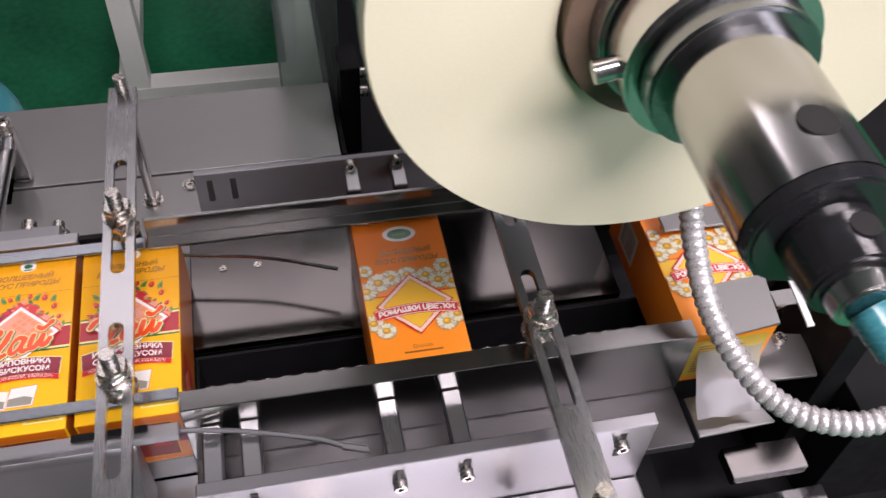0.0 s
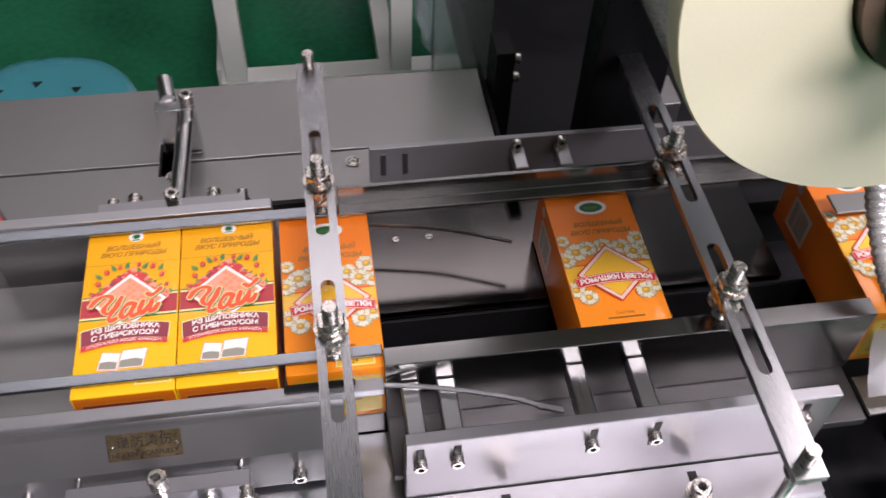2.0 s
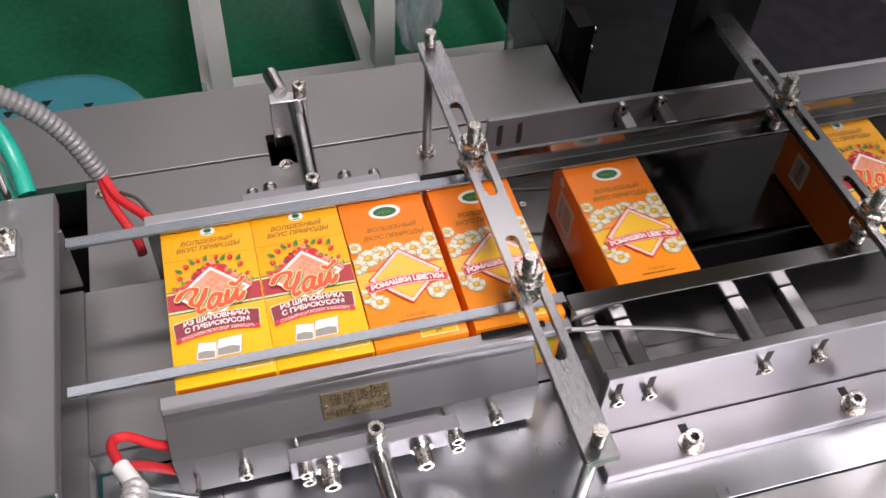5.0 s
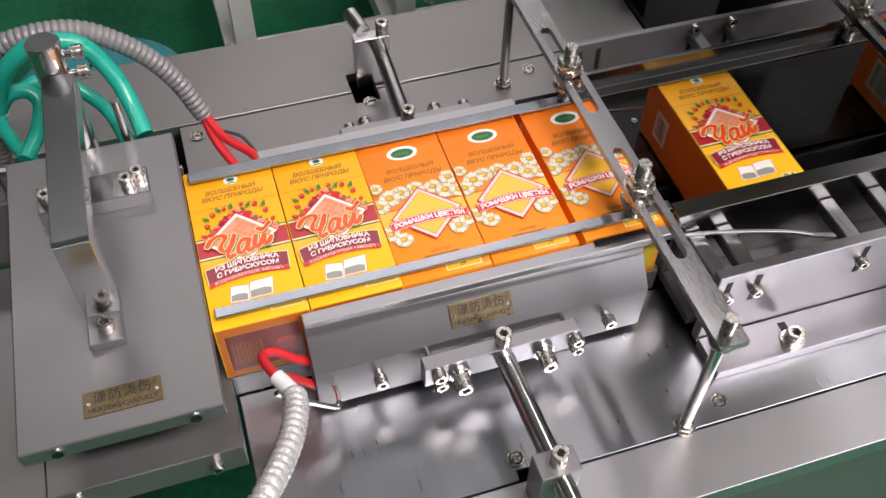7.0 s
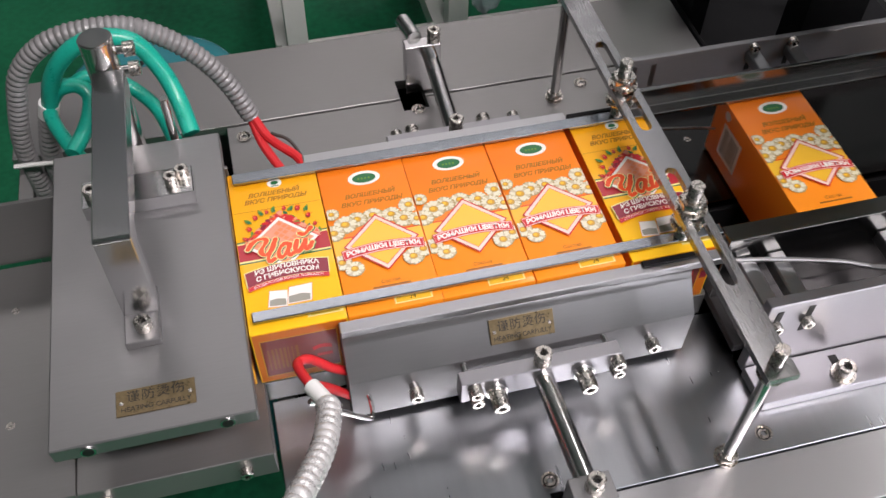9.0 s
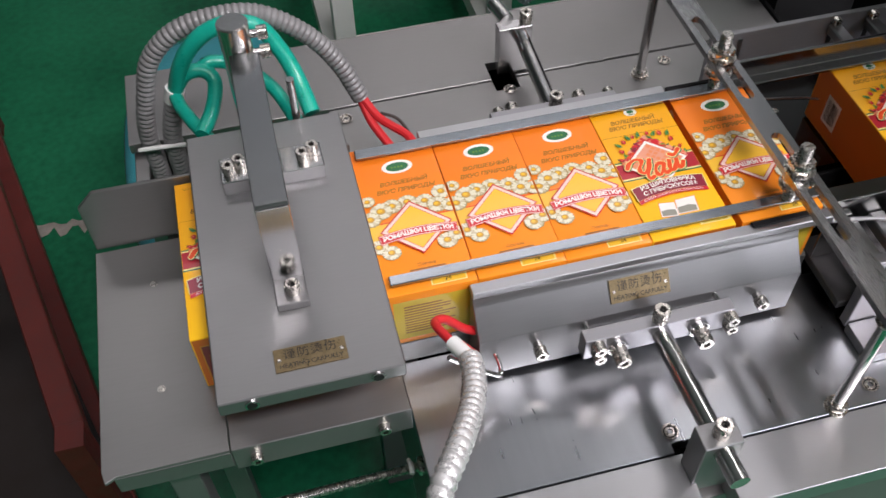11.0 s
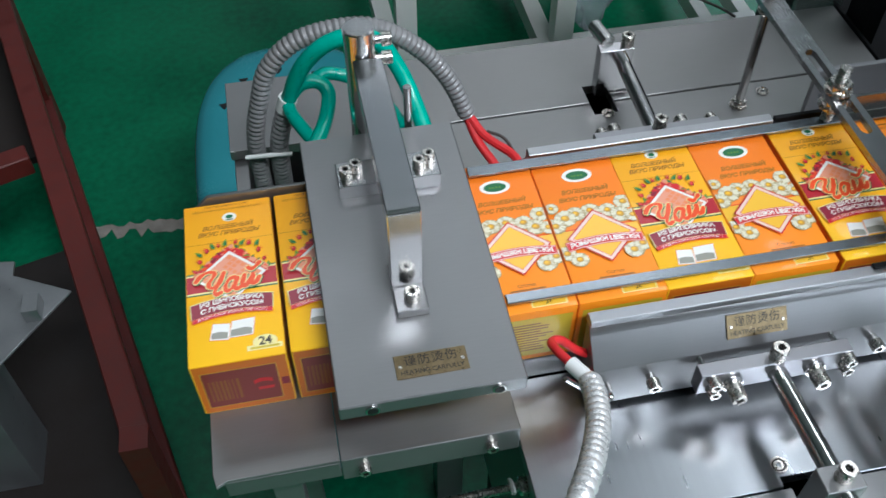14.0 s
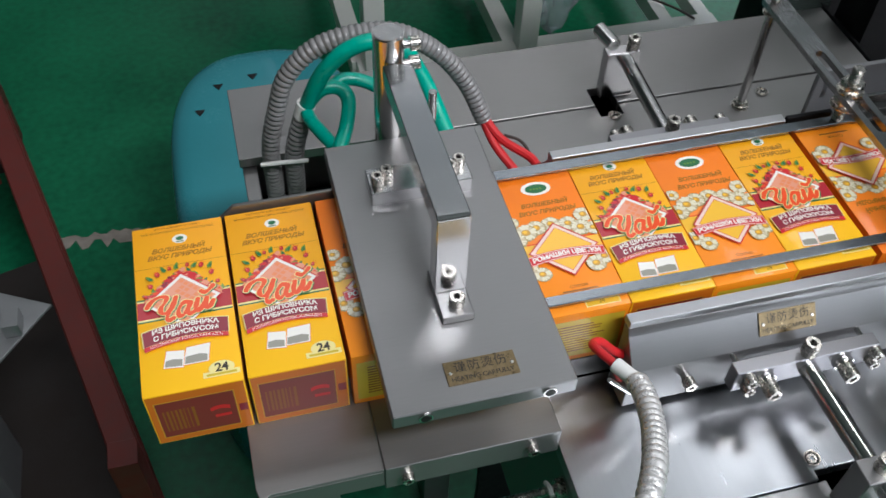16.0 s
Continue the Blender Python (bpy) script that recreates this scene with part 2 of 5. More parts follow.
def thing(name, at, label, category, group="", kind=""):
    ob = new(name)
    ob.empty_display_size = 0.01
    ob.matrix_basis = Matrix.Translation(at)
    return tagged(ob, label, category, group, kind)


def link(name, mesh, parent, label="", m=None):
    ob = new(name, mesh)
    ob.parent = parent
    if m is not None:
        ob.matrix_basis = m
    if label:
        ob["label"] = label
    return ob


def mesh_of(name, bm, material, smooth=True):
    me = bpy.data.meshes.new(name)
    bm.to_mesh(me)
    bm.free()
    me.materials.append(material)
    if smooth:
        for p in me.polygons:
            p.use_smooth = True
        me.set_sharp_from_angle(angle=radians(35))
    return me


def origin(parent):
    p = Vector((0, 0, 0))
    while parent is not None:
        p += parent.matrix_basis.translation
        parent = parent.parent
    return p


def part(name, bm, material, parent, label="", smooth=True):
    """One mesh, written in world places, under a thing or a part."""
    o = origin(parent)
    bmesh.ops.translate(bm, verts=bm.verts, vec=-o)
    return link(name, mesh_of(name, bm, material, smooth), parent, label)


def setting(name, bm, material, label, category):
    ob = new(name, mesh_of(name, bm, material))
    return tagged(ob, label, category, "", "structure")


def add_box(bm, x0, x1, y0, y1, z0, z1, bevel=0.0006, seg=1):
    r = bmesh.ops.create_cube(bm, size=1, matrix=Matrix.LocRotScale(((x0 + x1) / 2, (y0 + y1) / 2, (z0 + z1) / 2), None, (abs(x1 - x0), abs(y1 - y0), abs(z1 - z0))))
    if bevel:
        es = {e for v in r["verts"] for e in v.link_edges}
        bmesh.ops.bevel(bm, geom=list(es), offset=bevel, segments=seg, affect="EDGES", profile=0.6)
    return bm


def boxes(*args, bevel=0.0006):
    bm = bmesh.new()
    for a in args:
        add_box(bm, *a, bevel=bevel)
    return bm


def add_cyl(bm, a, b, r, n=20, r2=None, bevel=0.0):
    a, b = Vector(a), Vector(b)
    d = b - a
    m = Matrix.Translation((a + b) / 2) @ d.to_track_quat("Z", "Y").to_matrix().to_4x4()
    res = bmesh.ops.create_cone(bm, cap_ends=True, segments=n, radius1=r, radius2=r if r2 is None else r2, depth=d.length, matrix=m)
    if bevel:
        es = {e for v in res["verts"] for e in v.link_edges if len(e.link_faces) == 2 and any(len(f.verts) > 4 for f in e.link_faces)}
        bmesh.ops.bevel(bm, geom=list(es), offset=bevel, segments=2, affect="EDGES")
    return bm


def cyl(a, b, r, n=20, r2=None, bevel=0.0):
    return add_cyl(bmesh.new(), a, b, r, n, r2, bevel)


def prism(profile, axis, a, b, bevel=0.0005):
    """A profile drawn out along an axis: for x the profile is (y, z), for y (x, z), for z (x, y)."""
    bm = bmesh.new()
    put = {"x": lambda p, q: (q, p[0], p[1]), "y": lambda p, q: (p[0], q, p[1]), "z": lambda p, q: (p[0], p[1], q)}[axis]
    lo = [bm.verts.new(put(p, a)) for p in profile]
    hi = [bm.verts.new(put(p, b)) for p in profile]
    n = len(profile)
    bm.faces.new(lo)
    bm.faces.new(hi[::-1])
    for i in range(n):
        bm.faces.new((lo[i], hi[i], hi[(i + 1) % n], lo[(i + 1) % n]))
    bmesh.ops.recalc_face_normals(bm, faces=bm.faces)
    if bevel:
        bmesh.ops.bevel(bm, geom=list(bm.edges), offset=bevel, segments=1, affect="EDGES")
    return bm


def spline(points, steps=12):
    """Catmull-Rom through the points."""
    pts = [Vector(p) for p in points]
    pts = [pts[0] * 2 - pts[1], *pts, pts[-1] * 2 - pts[-2]]
    out = []
    for i in range(1, len(pts) - 2):
        p0, p1, p2, p3 = pts[i - 1 : i + 3]
        for s in range(steps):
            t = s / steps
            out.append(0.5 * (2 * p1 + (p2 - p0) * t + (2 * p0 - 5 * p1 + 4 * p2 - p3) * t * t + (3 * p1 - p0 - 3 * p2 + p3) * t ** 3))
    out.append(pts[-2])
    return out


def tube(points, r, n=14, ribs=0.0, depth=0.0, steps=12):
    """A hose along a spline; ribs: their pitch, depth: how far the grooves go in."""
    path = spline(points, steps)
    length = [0.0]
    for a, b in zip(path, path[1:]):
        length.append(length[-1] + (b - a).length)
    total = length[-1]
    count = max(8, int(total / (ribs / 4))) if ribs else len(path)
    bm = bmesh.new()
    rings, side = [], None
    j = 0
    for i in range(count + 1):
        s = total * i / count
        while j < len(path) - 2 and length[j + 1] < s:
            j += 1
        f = (s - length[j]) / max(1e-9, length[j + 1] - length[j])
        p, d = path[j].lerp(path[j + 1], f), (path[j + 1] - path[j]).normalized()
        side = (side - d * side.dot(d)).normalized() if side else d.orthogonal().normalized()
        up = d.cross(side)
        rad = r - (depth if ribs and i % 4 in (0,) else 0) - (depth * 0.35 if ribs and i % 4 in (1, 3) else 0)
        rings.append([bm.verts.new(p + (side * math.cos(a) + up * math.sin(a)) * rad) for a in [2 * math.pi * k / n for k in range(n)]])
    for a, b in zip(rings, rings[1:]):
        for k in range(n):
            bm.faces.new((a[k], a[(k + 1) % n], b[(k + 1) % n], b[k]))
    bm.faces.new(rings[0][::-1])
    bm.faces.new(rings[-1])
    return bm


def slab_with_slots(x0, x1, y0, y1, z0, z1, slots):
    """A flat bar along y with rounded slots (centre x, y from, y to, half width) cut through."""
    bm = bmesh.new()

    def ring(z):
        outer = [bm.verts.new((x, y, z)) for x, y in ((x0, y0), (x1, y0), (x1, y1), (x0, y1))]
        inner = []
        for cx, a, b, w in slots:
            pts = [(cx + w * math.cos(t), a + w + w * math.sin(t)) for t in np.linspace(math.pi, 2 * math.pi, 9)]
            pts += [(cx + w * math.cos(t), b - w + w * math.sin(t)) for t in np.linspace(0, math.pi, 9)]
            inner.append([bm.verts.new((px, py, z)) for px, py in pts])
        es = []
        for loop in [outer, *inner]:
            es += [bm.edges.new((loop[i], loop[(i + 1) % len(loop)])) for i in range(len(loop))]
        bmesh.ops.triangle_fill(bm, use_beauty=True, use_dissolve=False, edges=es)
        return [outer, *inner]

    lo, hi = ring(z0), ring(z1)
    for a, b in zip(lo, hi):
        for i in range(len(a)):
            j = (i + 1) % len(a)
            bm.faces.new((a[i], a[j], b[j], b[i]))
    bmesh.ops.recalc_face_normals(bm, faces=bm.faces)
    return bm


def bolt_mesh(r, h, socket):
    """A socket-head screw, its head from 0 to h along +z."""
    bm = bmesh.new()
    n = 24
    k = r * 0.52
    levels = [(r, 0), (r, h - r * 0.12), (r * 0.88, h), (k, h)]
    rings = [[bm.verts.new((q * math.cos(2 * math.pi * i / n), q * math.sin(2 * math.pi * i / n), z)) for i in range(n)] for q, z in levels]
    hexa = lambda a: k * math.cos(math.pi / 6) / math.cos((a + math.pi / 6) % (math.pi / 3) - math.pi / 6)
    for z in (h, h - socket):
        rings.append([bm.verts.new((hexa(2 * math.pi * i / n) * math.cos(2 * math.pi * i / n), hexa(2 * math.pi * i / n) * math.sin(2 * math.pi * i / n), z)) for i in range(n)])
    for a, b in zip(rings, rings[1:]):
        for i in range(n):
            bm.faces.new((a[i], a[(i + 1) % n], b[(i + 1) % n], b[i]))
    bm.faces.new(rings[0][::-1])
    bm.faces.new(rings[-1])
    me = mesh_of("bolt", bm, M_BOLT)
    me.materials.append(M_SOCKET)
    me.polygons[len(me.polygons) - 1].material_index = 1
    return me


BOLT_T, BOLT_X = bolt_mesh(0.0045, 0.0072, 0.004), bolt_mesh(0.0056, 0.0115, 0.0045)
BOLT_S, BOLT_M, BOLT_L = bolt_mesh(0.0042, 0.0052, 0.003), bolt_mesh(0.005, 0.007, 0.004), bolt_mesh(0.0065, 0.009, 0.005)


def flush_mesh():
    """A countersunk screw: a ring, a pit and a head in it, seen from +z."""
    bm = bmesh.new()
    n = 24
    lv = [(0.0072, 0.0003), (0.0062, 0.0003), (0.0055, -0.0012), (0.0045, -0.0012), (0.004, 0.0), (0.0022, 0.0), (0.0022, -0.002)]
    rings = [[bm.verts.new((q * math.cos(2 * math.pi * i / n), q * math.sin(2 * math.pi * i / n), z + 0.0014)) for i in range(n)] for q, z in lv]
    for a, b in zip(rings, rings[1:]):
        for i in range(n):
            bm.faces.new((a[i], a[(i + 1) % n], b[(i + 1) % n], b[i]))
    bm.faces.new(rings[-1])
    me = mesh_of("flush_screw", bm, M_BOLT)
    me.materials.append(M_SOCKET)
    for p in me.polygons:
        if 2 * n <= p.index < 3 * n or p.index >= 5 * n:
            p.material_index = 1
    return me


FLUSH = flush_mesh()
FLUSH.transform(Matrix.Scale(0.82, 4))
FLUSH_S = FLUSH.copy()
FLUSH_S.transform(Matrix.Scale(0.45, 4))


def nut_mesh(r, h):
    bm = cyl((0, 0, 0), (0, 0, h), r, 6)
    bmesh.ops.bevel(bm, geom=list(bm.edges), offset=0.0008, segments=1, affect="EDGES")
    add_cyl(bm, (0, 0, -0.0012), (0, 0, 0.0), r * 1.12, 24)
    return mesh_of("nut", bm, M_BOLT)


NUT, NUT_S = nut_mesh(0.0092, 0.0075), nut_mesh(0.0072, 0.0055)


def facing(p, d):
    return Matrix.Translation(p) @ Vector(d).to_track_quat("Z", "Y").to_matrix().to_4x4()


def fix(name, mesh, p, d, parent, label=""):
    return link(name, mesh, parent, label, facing(Vector(p) - origin(parent), d))


def threaded(a, b, r, pitch=0.00125):
    """A threaded rod: a row of shallow rings."""
    a, b = Vector(a), Vector(b)
    n = 14
    count = int((b - a).length / pitch * 2)
    m = facing(a, b - a)
    bm = bmesh.new()
    rings = []
    for i in range(count + 1):
        q = r * (1.0 if i % 2 else 0.88)
        rings.append([bm.verts.new(m @ Vector((q * math.cos(2 * math.pi * k / n), q * math.sin(2 * math.pi * k / n), (b - a).length * i / count))) for k in range(n)])
    for u, v in zip(rings, rings[1:]):
        for k in range(n):
            bm.faces.new((u[k], u[(k + 1) % n], v[(k + 1) % n], v[k]))
    bm.faces.new(rings[0][::-1])
    bm.faces.new(rings[-1])
    return bm


def words(text, size, material, shear=0.0, spacing=1.0, bold=0.0, depth=0.0):
    """Flat lettering as a mesh, centred on its middle."""
    cu = bpy.data.curves.new("words", "FONT")
    cu.body, cu.size, cu.align_x, cu.align_y = text, size, "CENTER", "CENTER"
    cu.shear, cu.space_character, cu.offset, cu.resolution_u = shear, spacing, bold, 2
    cu.extrude = depth
    tmp = new("words", cu)
    me = bpy.data.meshes.new_from_object(tmp.evaluated_get(bpy.context.evaluated_depsgraph_get()))
    bpy.data.objects.remove(tmp)
    bpy.data.curves.remove(cu)
    me.materials.clear()
    me.materials.append(material)
    return me

# ---------------------------------------------------------------- the hall
setting("floor", boxes((-5, 5, -5, 5, FLOOR - 0.1, FLOOR), bevel=0), M_FLOOR, "glossy dark green painted workshop floor, scuffed", "floor")
# unseen wall; its opening is added to go with the front fill lamp
setting("wall_south", boxes((-5, 1.7, -5.2, -5, FLOOR, 3.0), (4.9, 5, -5.2, -5, FLOOR, 3.0), (1.7, 4.9, -5.2, -5, FLOOR, 0.95), bevel=0), M_WALL, "plain pale grey hall wall, unseen, with an opening added for a lamp", "wall")
setting("wall_west", boxes((-5.2, -5, -5, 5, FLOOR, 3.0), bevel=0), M_WALL, "plain pale grey hall wall", "wall")
setting("wall_east", boxes((5, 5.2, -5, 5, FLOOR, 3.0), bevel=0), M_WALL, "plain pale grey hall wall", "wall")
setting("wall_north", boxes((-5, -0.2, 5, 5.2, FLOOR, 3.0), (3.4, 5, 5, 5.2, FLOOR, 3.0), (-0.2, 3.4, 5, 5.2, FLOOR, 1.1), bevel=0), M_WALL, "plain pale grey hall wall, unseen, with an opening added for a lamp", "wall")
setting("ceiling", boxes((-5.2, 5.2, -5.2, 5.2, 3.0, 3.1), bevel=0), M_CEIL, "plain pale hall ceiling", "ceiling")

bm = bmesh.new()
rnd = random.Random(3)
up = [(-0.85 + 0.19 * i / 16, 0.955 - 0.012 * i / 16 + rnd.uniform(0.004, 0.018)) for i in range(17)]
lo = [(x, y - rnd.uniform(0.012, 0.04)) for x, y in up]
for i in range(16):
    bm.faces.new([bm.verts.new((x, y, FLOOR + 0.0015)) for x, y in (lo[i], lo[i + 1], up[i + 1], up[i])])
bmesh.ops.remove_doubles(bm, verts=bm.verts, dist=0.0005)
setting("floor_chip", bm, worn("bare_concrete", (0.26, 0.23, 0.2), 0.9, 0, 0, 0.35, 40), "strip of bare concrete where the green paint has chipped", "floor")

# ---------------------------------------------------------------- the machine's table
table = thing("machine_table", (0, 0, FLOOR), "grey steel table of a wrapping machine with bolted deck plates", "machine")
# front deck plate with a slot at its front edge
part("front_deck_plate", prism([(-0.277, -0.1805), (-0.117, -0.1805), (-0.117, -0.1735), (-0.085, -0.1735), (-0.085, -0.1805), (0.308, -0.1805), (0.308, -0.068), (-0.277, -0.068)], "z", -0.012, 0.0), M_DECK, table, "polished steel plate with flush screws")
part("outer_rail", boxes((-0.09, 0.345, -0.2245, -0.1815, -0.02, -0.001), (-0.277, -0.112, -0.2245, -0.1815, -0.02, -0.001)), M_STRIP, table, "pale satin edge rail")
part("front_apron", boxes((-0.27, 0.345, -0.2075, -0.198, -0.2, -0.0205)), M_PANEL, table)
part("rear_deck_plate", prism([(-0.2805, 0.068), (0.155, 0.068), (0.155, 0.2035), (-0.108, 0.2035), (-0.108, 0.19), (-0.13, 0.19), (-0.13, 0.2035), (-0.2805, 0.2035)], "z", -0.012, 0.0), M_PANEL, table, "satin grey steel plate with flush screws")
part("back_panel", prism([(-0.454, 0.206), (-0.13, 0.206), (-0.13, 0.229), (-0.108, 0.229), (-0.108, 0.206), (0.155, 0.206), (0.155, 0.300), (-0.454, 0.300)], "z", -0.010, 0.0), M_PANEL, table, "satin grey cover panel")
part("back_apron", boxes((-0.452, 0.154, 0.288, 0.298, -0.22, -0.011)), M_PANEL, table)
part("side_apron", boxes((-0.452, -0.440, 0.155, 0.2875, -0.16, -0.0115)), M_PANEL, table)
part("left_apron", boxes((-0.274, -0.262, -0.197, 0.18, -0.2, -0.0125)), M_PANEL, table)
for x in (-0.25, 0.32):
    for y in (-0.175, 0.265):
        part("leg", boxes((x - 0.02, x + 0.02, y - 0.02, y + 0.02, FLOOR, -0.0125)), M_PANEL, table)
# added black plates: keep the deck's gaps dark and shade the floor below
part("under_shade", boxes((-0.261, 0.345, -0.197, 0.287, -0.075, -0.06), (-0.439, -0.2615, 0.19, 0.287, -0.14, -0.13), (0.031, 0.345, -0.197, -0.19, -0.2, -0.076)), M_BLACK, table, "black plates added under the deck to darken gaps and floor")
part("cabinet_back", boxes((-0.2, 0.33, 0.2, 0.21, FLOOR + 0.05, -0.076)), M_BLACK, table, "dark machine cabinet")
for p in ((-0.1145, -0.1655), (0.0321, -0.167), (-0.1178, 0.1882), (0.0299, 0.189), (-0.2675, 0.189)):
    fix("flush_screw", FLUSH, (p[0], p[1], 0.0), (0, 0, 1), table)

# the bed on which the cartons slide, and the dark trough with the pusher chain
bed = thing("sliding_bed", (-0.12, 0, 0.0), "smooth grey steel bed under the row of cartons", "machine bed")
part("plate", boxes((-0.279, -0.1015, -0.066, 0.066, 0.008, 0.0245)), M_PANEL, bed)
part("plate", boxes((-0.1008, 0.03, -0.066, 0.066, 0.008, 0.0245)), M_PANEL, bed)
for y in (-0.0672, 0.0662):
    part("edge_strip", boxes((-0.279, 0.03, y, y + 0.001, 0.001, 0.0235)), M_PANEL, bed)
trough = thing("chain_trough", (0.25, 0, -0.1), "dark polished trough with a pusher chain", "conveyor")
part("floor_plate", boxes((0.031, 0.335, 0.012, 0.115, 0.016, 0.0235)), M_BED, trough, "dark polished slide plate")
part("front_plate", boxes((0.031, 0.345, -0.112, -0.052, 0.016, 0.0235)), M_SLIDE, trough, "dark polished slide plate")
part("bottom", boxes((0.031, 0.62, -0.052, 0.012, -0.059, -0.05)), M_BLACK, trough)
part("end_wall", boxes((0.0312, 0.0335, -0.0495, 0.0092, -0.0495, 0.0155)), M_BLACK, trough)
part("wall", boxes((0.031, 0.62, -0.0525, -0.05, -0.0495, 0.0155)), M_BLACK, trough)
part("wall", boxes((0.031, 0.62, 0.0095, 0.012, -0.0495, 0.0155)), M_BLACK, trough)
for x in (0.054, 0.079):
    fix("flush_screw", FLUSH_S, (x, 0.079, 0.0236), (0, 0, 1), trough)
chain = thing("pusher_chain", (0.25, -0.02, 0.0), "black roller chain running in the trough", "chain")
ROLLER = mesh_of("roller", cyl((0, -0.006, 0), (0, 0.006, 0), 0.0042, 10), M_CHAIN)
LINK = mesh_of("link", cyl((0, -0.00075, 0), (0, 0.00075, 0), 0.0058, 12), M_CHAIN)
for v in LINK.vertices:
    v.co.x *= 1.25
for i in range(46):
    x = 0.04 + i * 0.0127
    fix_at = lambda y: Matrix.Translation(Vector((x, y, 0.006)) - origin(chain))
    link("roller", ROLLER, chain, "", fix_at(-0.020))
    for y in (-0.0285, -0.0115):
        link("link_plate", LINK, chain, "", fix_at(y))

# ---------------------------------------------------------------- exit tray
tray = thing("exit_tray", (-0.37, 0, 0.0), "bent grey steel exit tray with a bent-up back guide", "tray")
bm = prism([(-0.4765, 0.068), (-0.397, 0.068), (-0.397, -0.1185), (-0.4675, -0.1185), (-0.4745, -0.122), (-0.4765, -0.113)], "z", 0.0225, 0.0255, 0.0004)
part("outer_plate", bm, M_PANEL, tray)
part("inner_plate", boxes((-0.3965, -0.279, -0.119, 0.068, 0.0, 0.0255)), M_PANEL, tray)
part("flange", boxes((-0.47, -0.397, -0.1185, -0.1165, 0.004, 0.0222)), M_PANEL, tray)
part("back_guide", prism([(-0.475, 0.0262), (-0.279, 0.0262), (-0.279, 0.085), (-0.462, 0.085), (-0.475, 0.072)], "y", 0.0705, 0.0735), M_PANEL, tray, "bent-up back guide")
for x in (-0.382, -0.298):
    fix("bolt", BOLT_S, (x, -0.119, 0.012), (0, -1, 0), tray)
for y in (0.028, -0.062):
    fix("flush_screw", FLUSH_S, (-0.436, y, 0.0252), (0, 0, 1), tray)
part("support", boxes((-0.445, -0.425, -0.105, -0.085, FLOOR, 0.0035)), M_PANEL, tray)
part("support", boxes((-0.445, -0.425, 0.03, 0.05, FLOOR, 0.0222)), M_PANEL, tray)

# ---------------------------------------------------------------- heated sealing bars


def nameplate(parent, centre, up, along, w=0.0425, h=0.0165):
    """A small brass plate with two rivets and two lines of writing."""
    z = Vector(up).normalized()
    x = Vector(along).normalized()
    y = z.cross(x)
    m = Matrix((x, y, z)).transposed().to_4x4()
    m.translation = Vector(centre) - origin(parent)
    plate = link("nameplate", mesh_of("nameplate", boxes((-w / 2, w / 2, -h / 2, h / 2, 0, 0.0008), bevel=0.0002), M_BRASS), parent, "brass warning plate with black writing", m)
    link("lettering", words("谨防烫伤", 0.0078, M_INK, 0, 1.1, 0.0), plate, "", pose(0, 0.0028, 0.00095))
    link("lettering", words("HEATING CARFULLY", 0.0043, M_INK, 0, 0.95, 0.00004), plate, "", pose(0, -0.0047, 0.00095))
    for s in (-1, 1):
        link("rivet", RIVET, plate, "", pose(s * (w / 2 - 0.003), 0, 0.0008))


RIVET = mesh_of("rivet", cyl((0, 0, 0), (0, 0, 0.0007), 0.0013, 12, 0.0008), M_BOLT)


SEAL = {-1: (-0.030, 0.012, -0.0737, -0.0690), 1: (-0.0325, 0.007, 0.0690, 0.0730)}


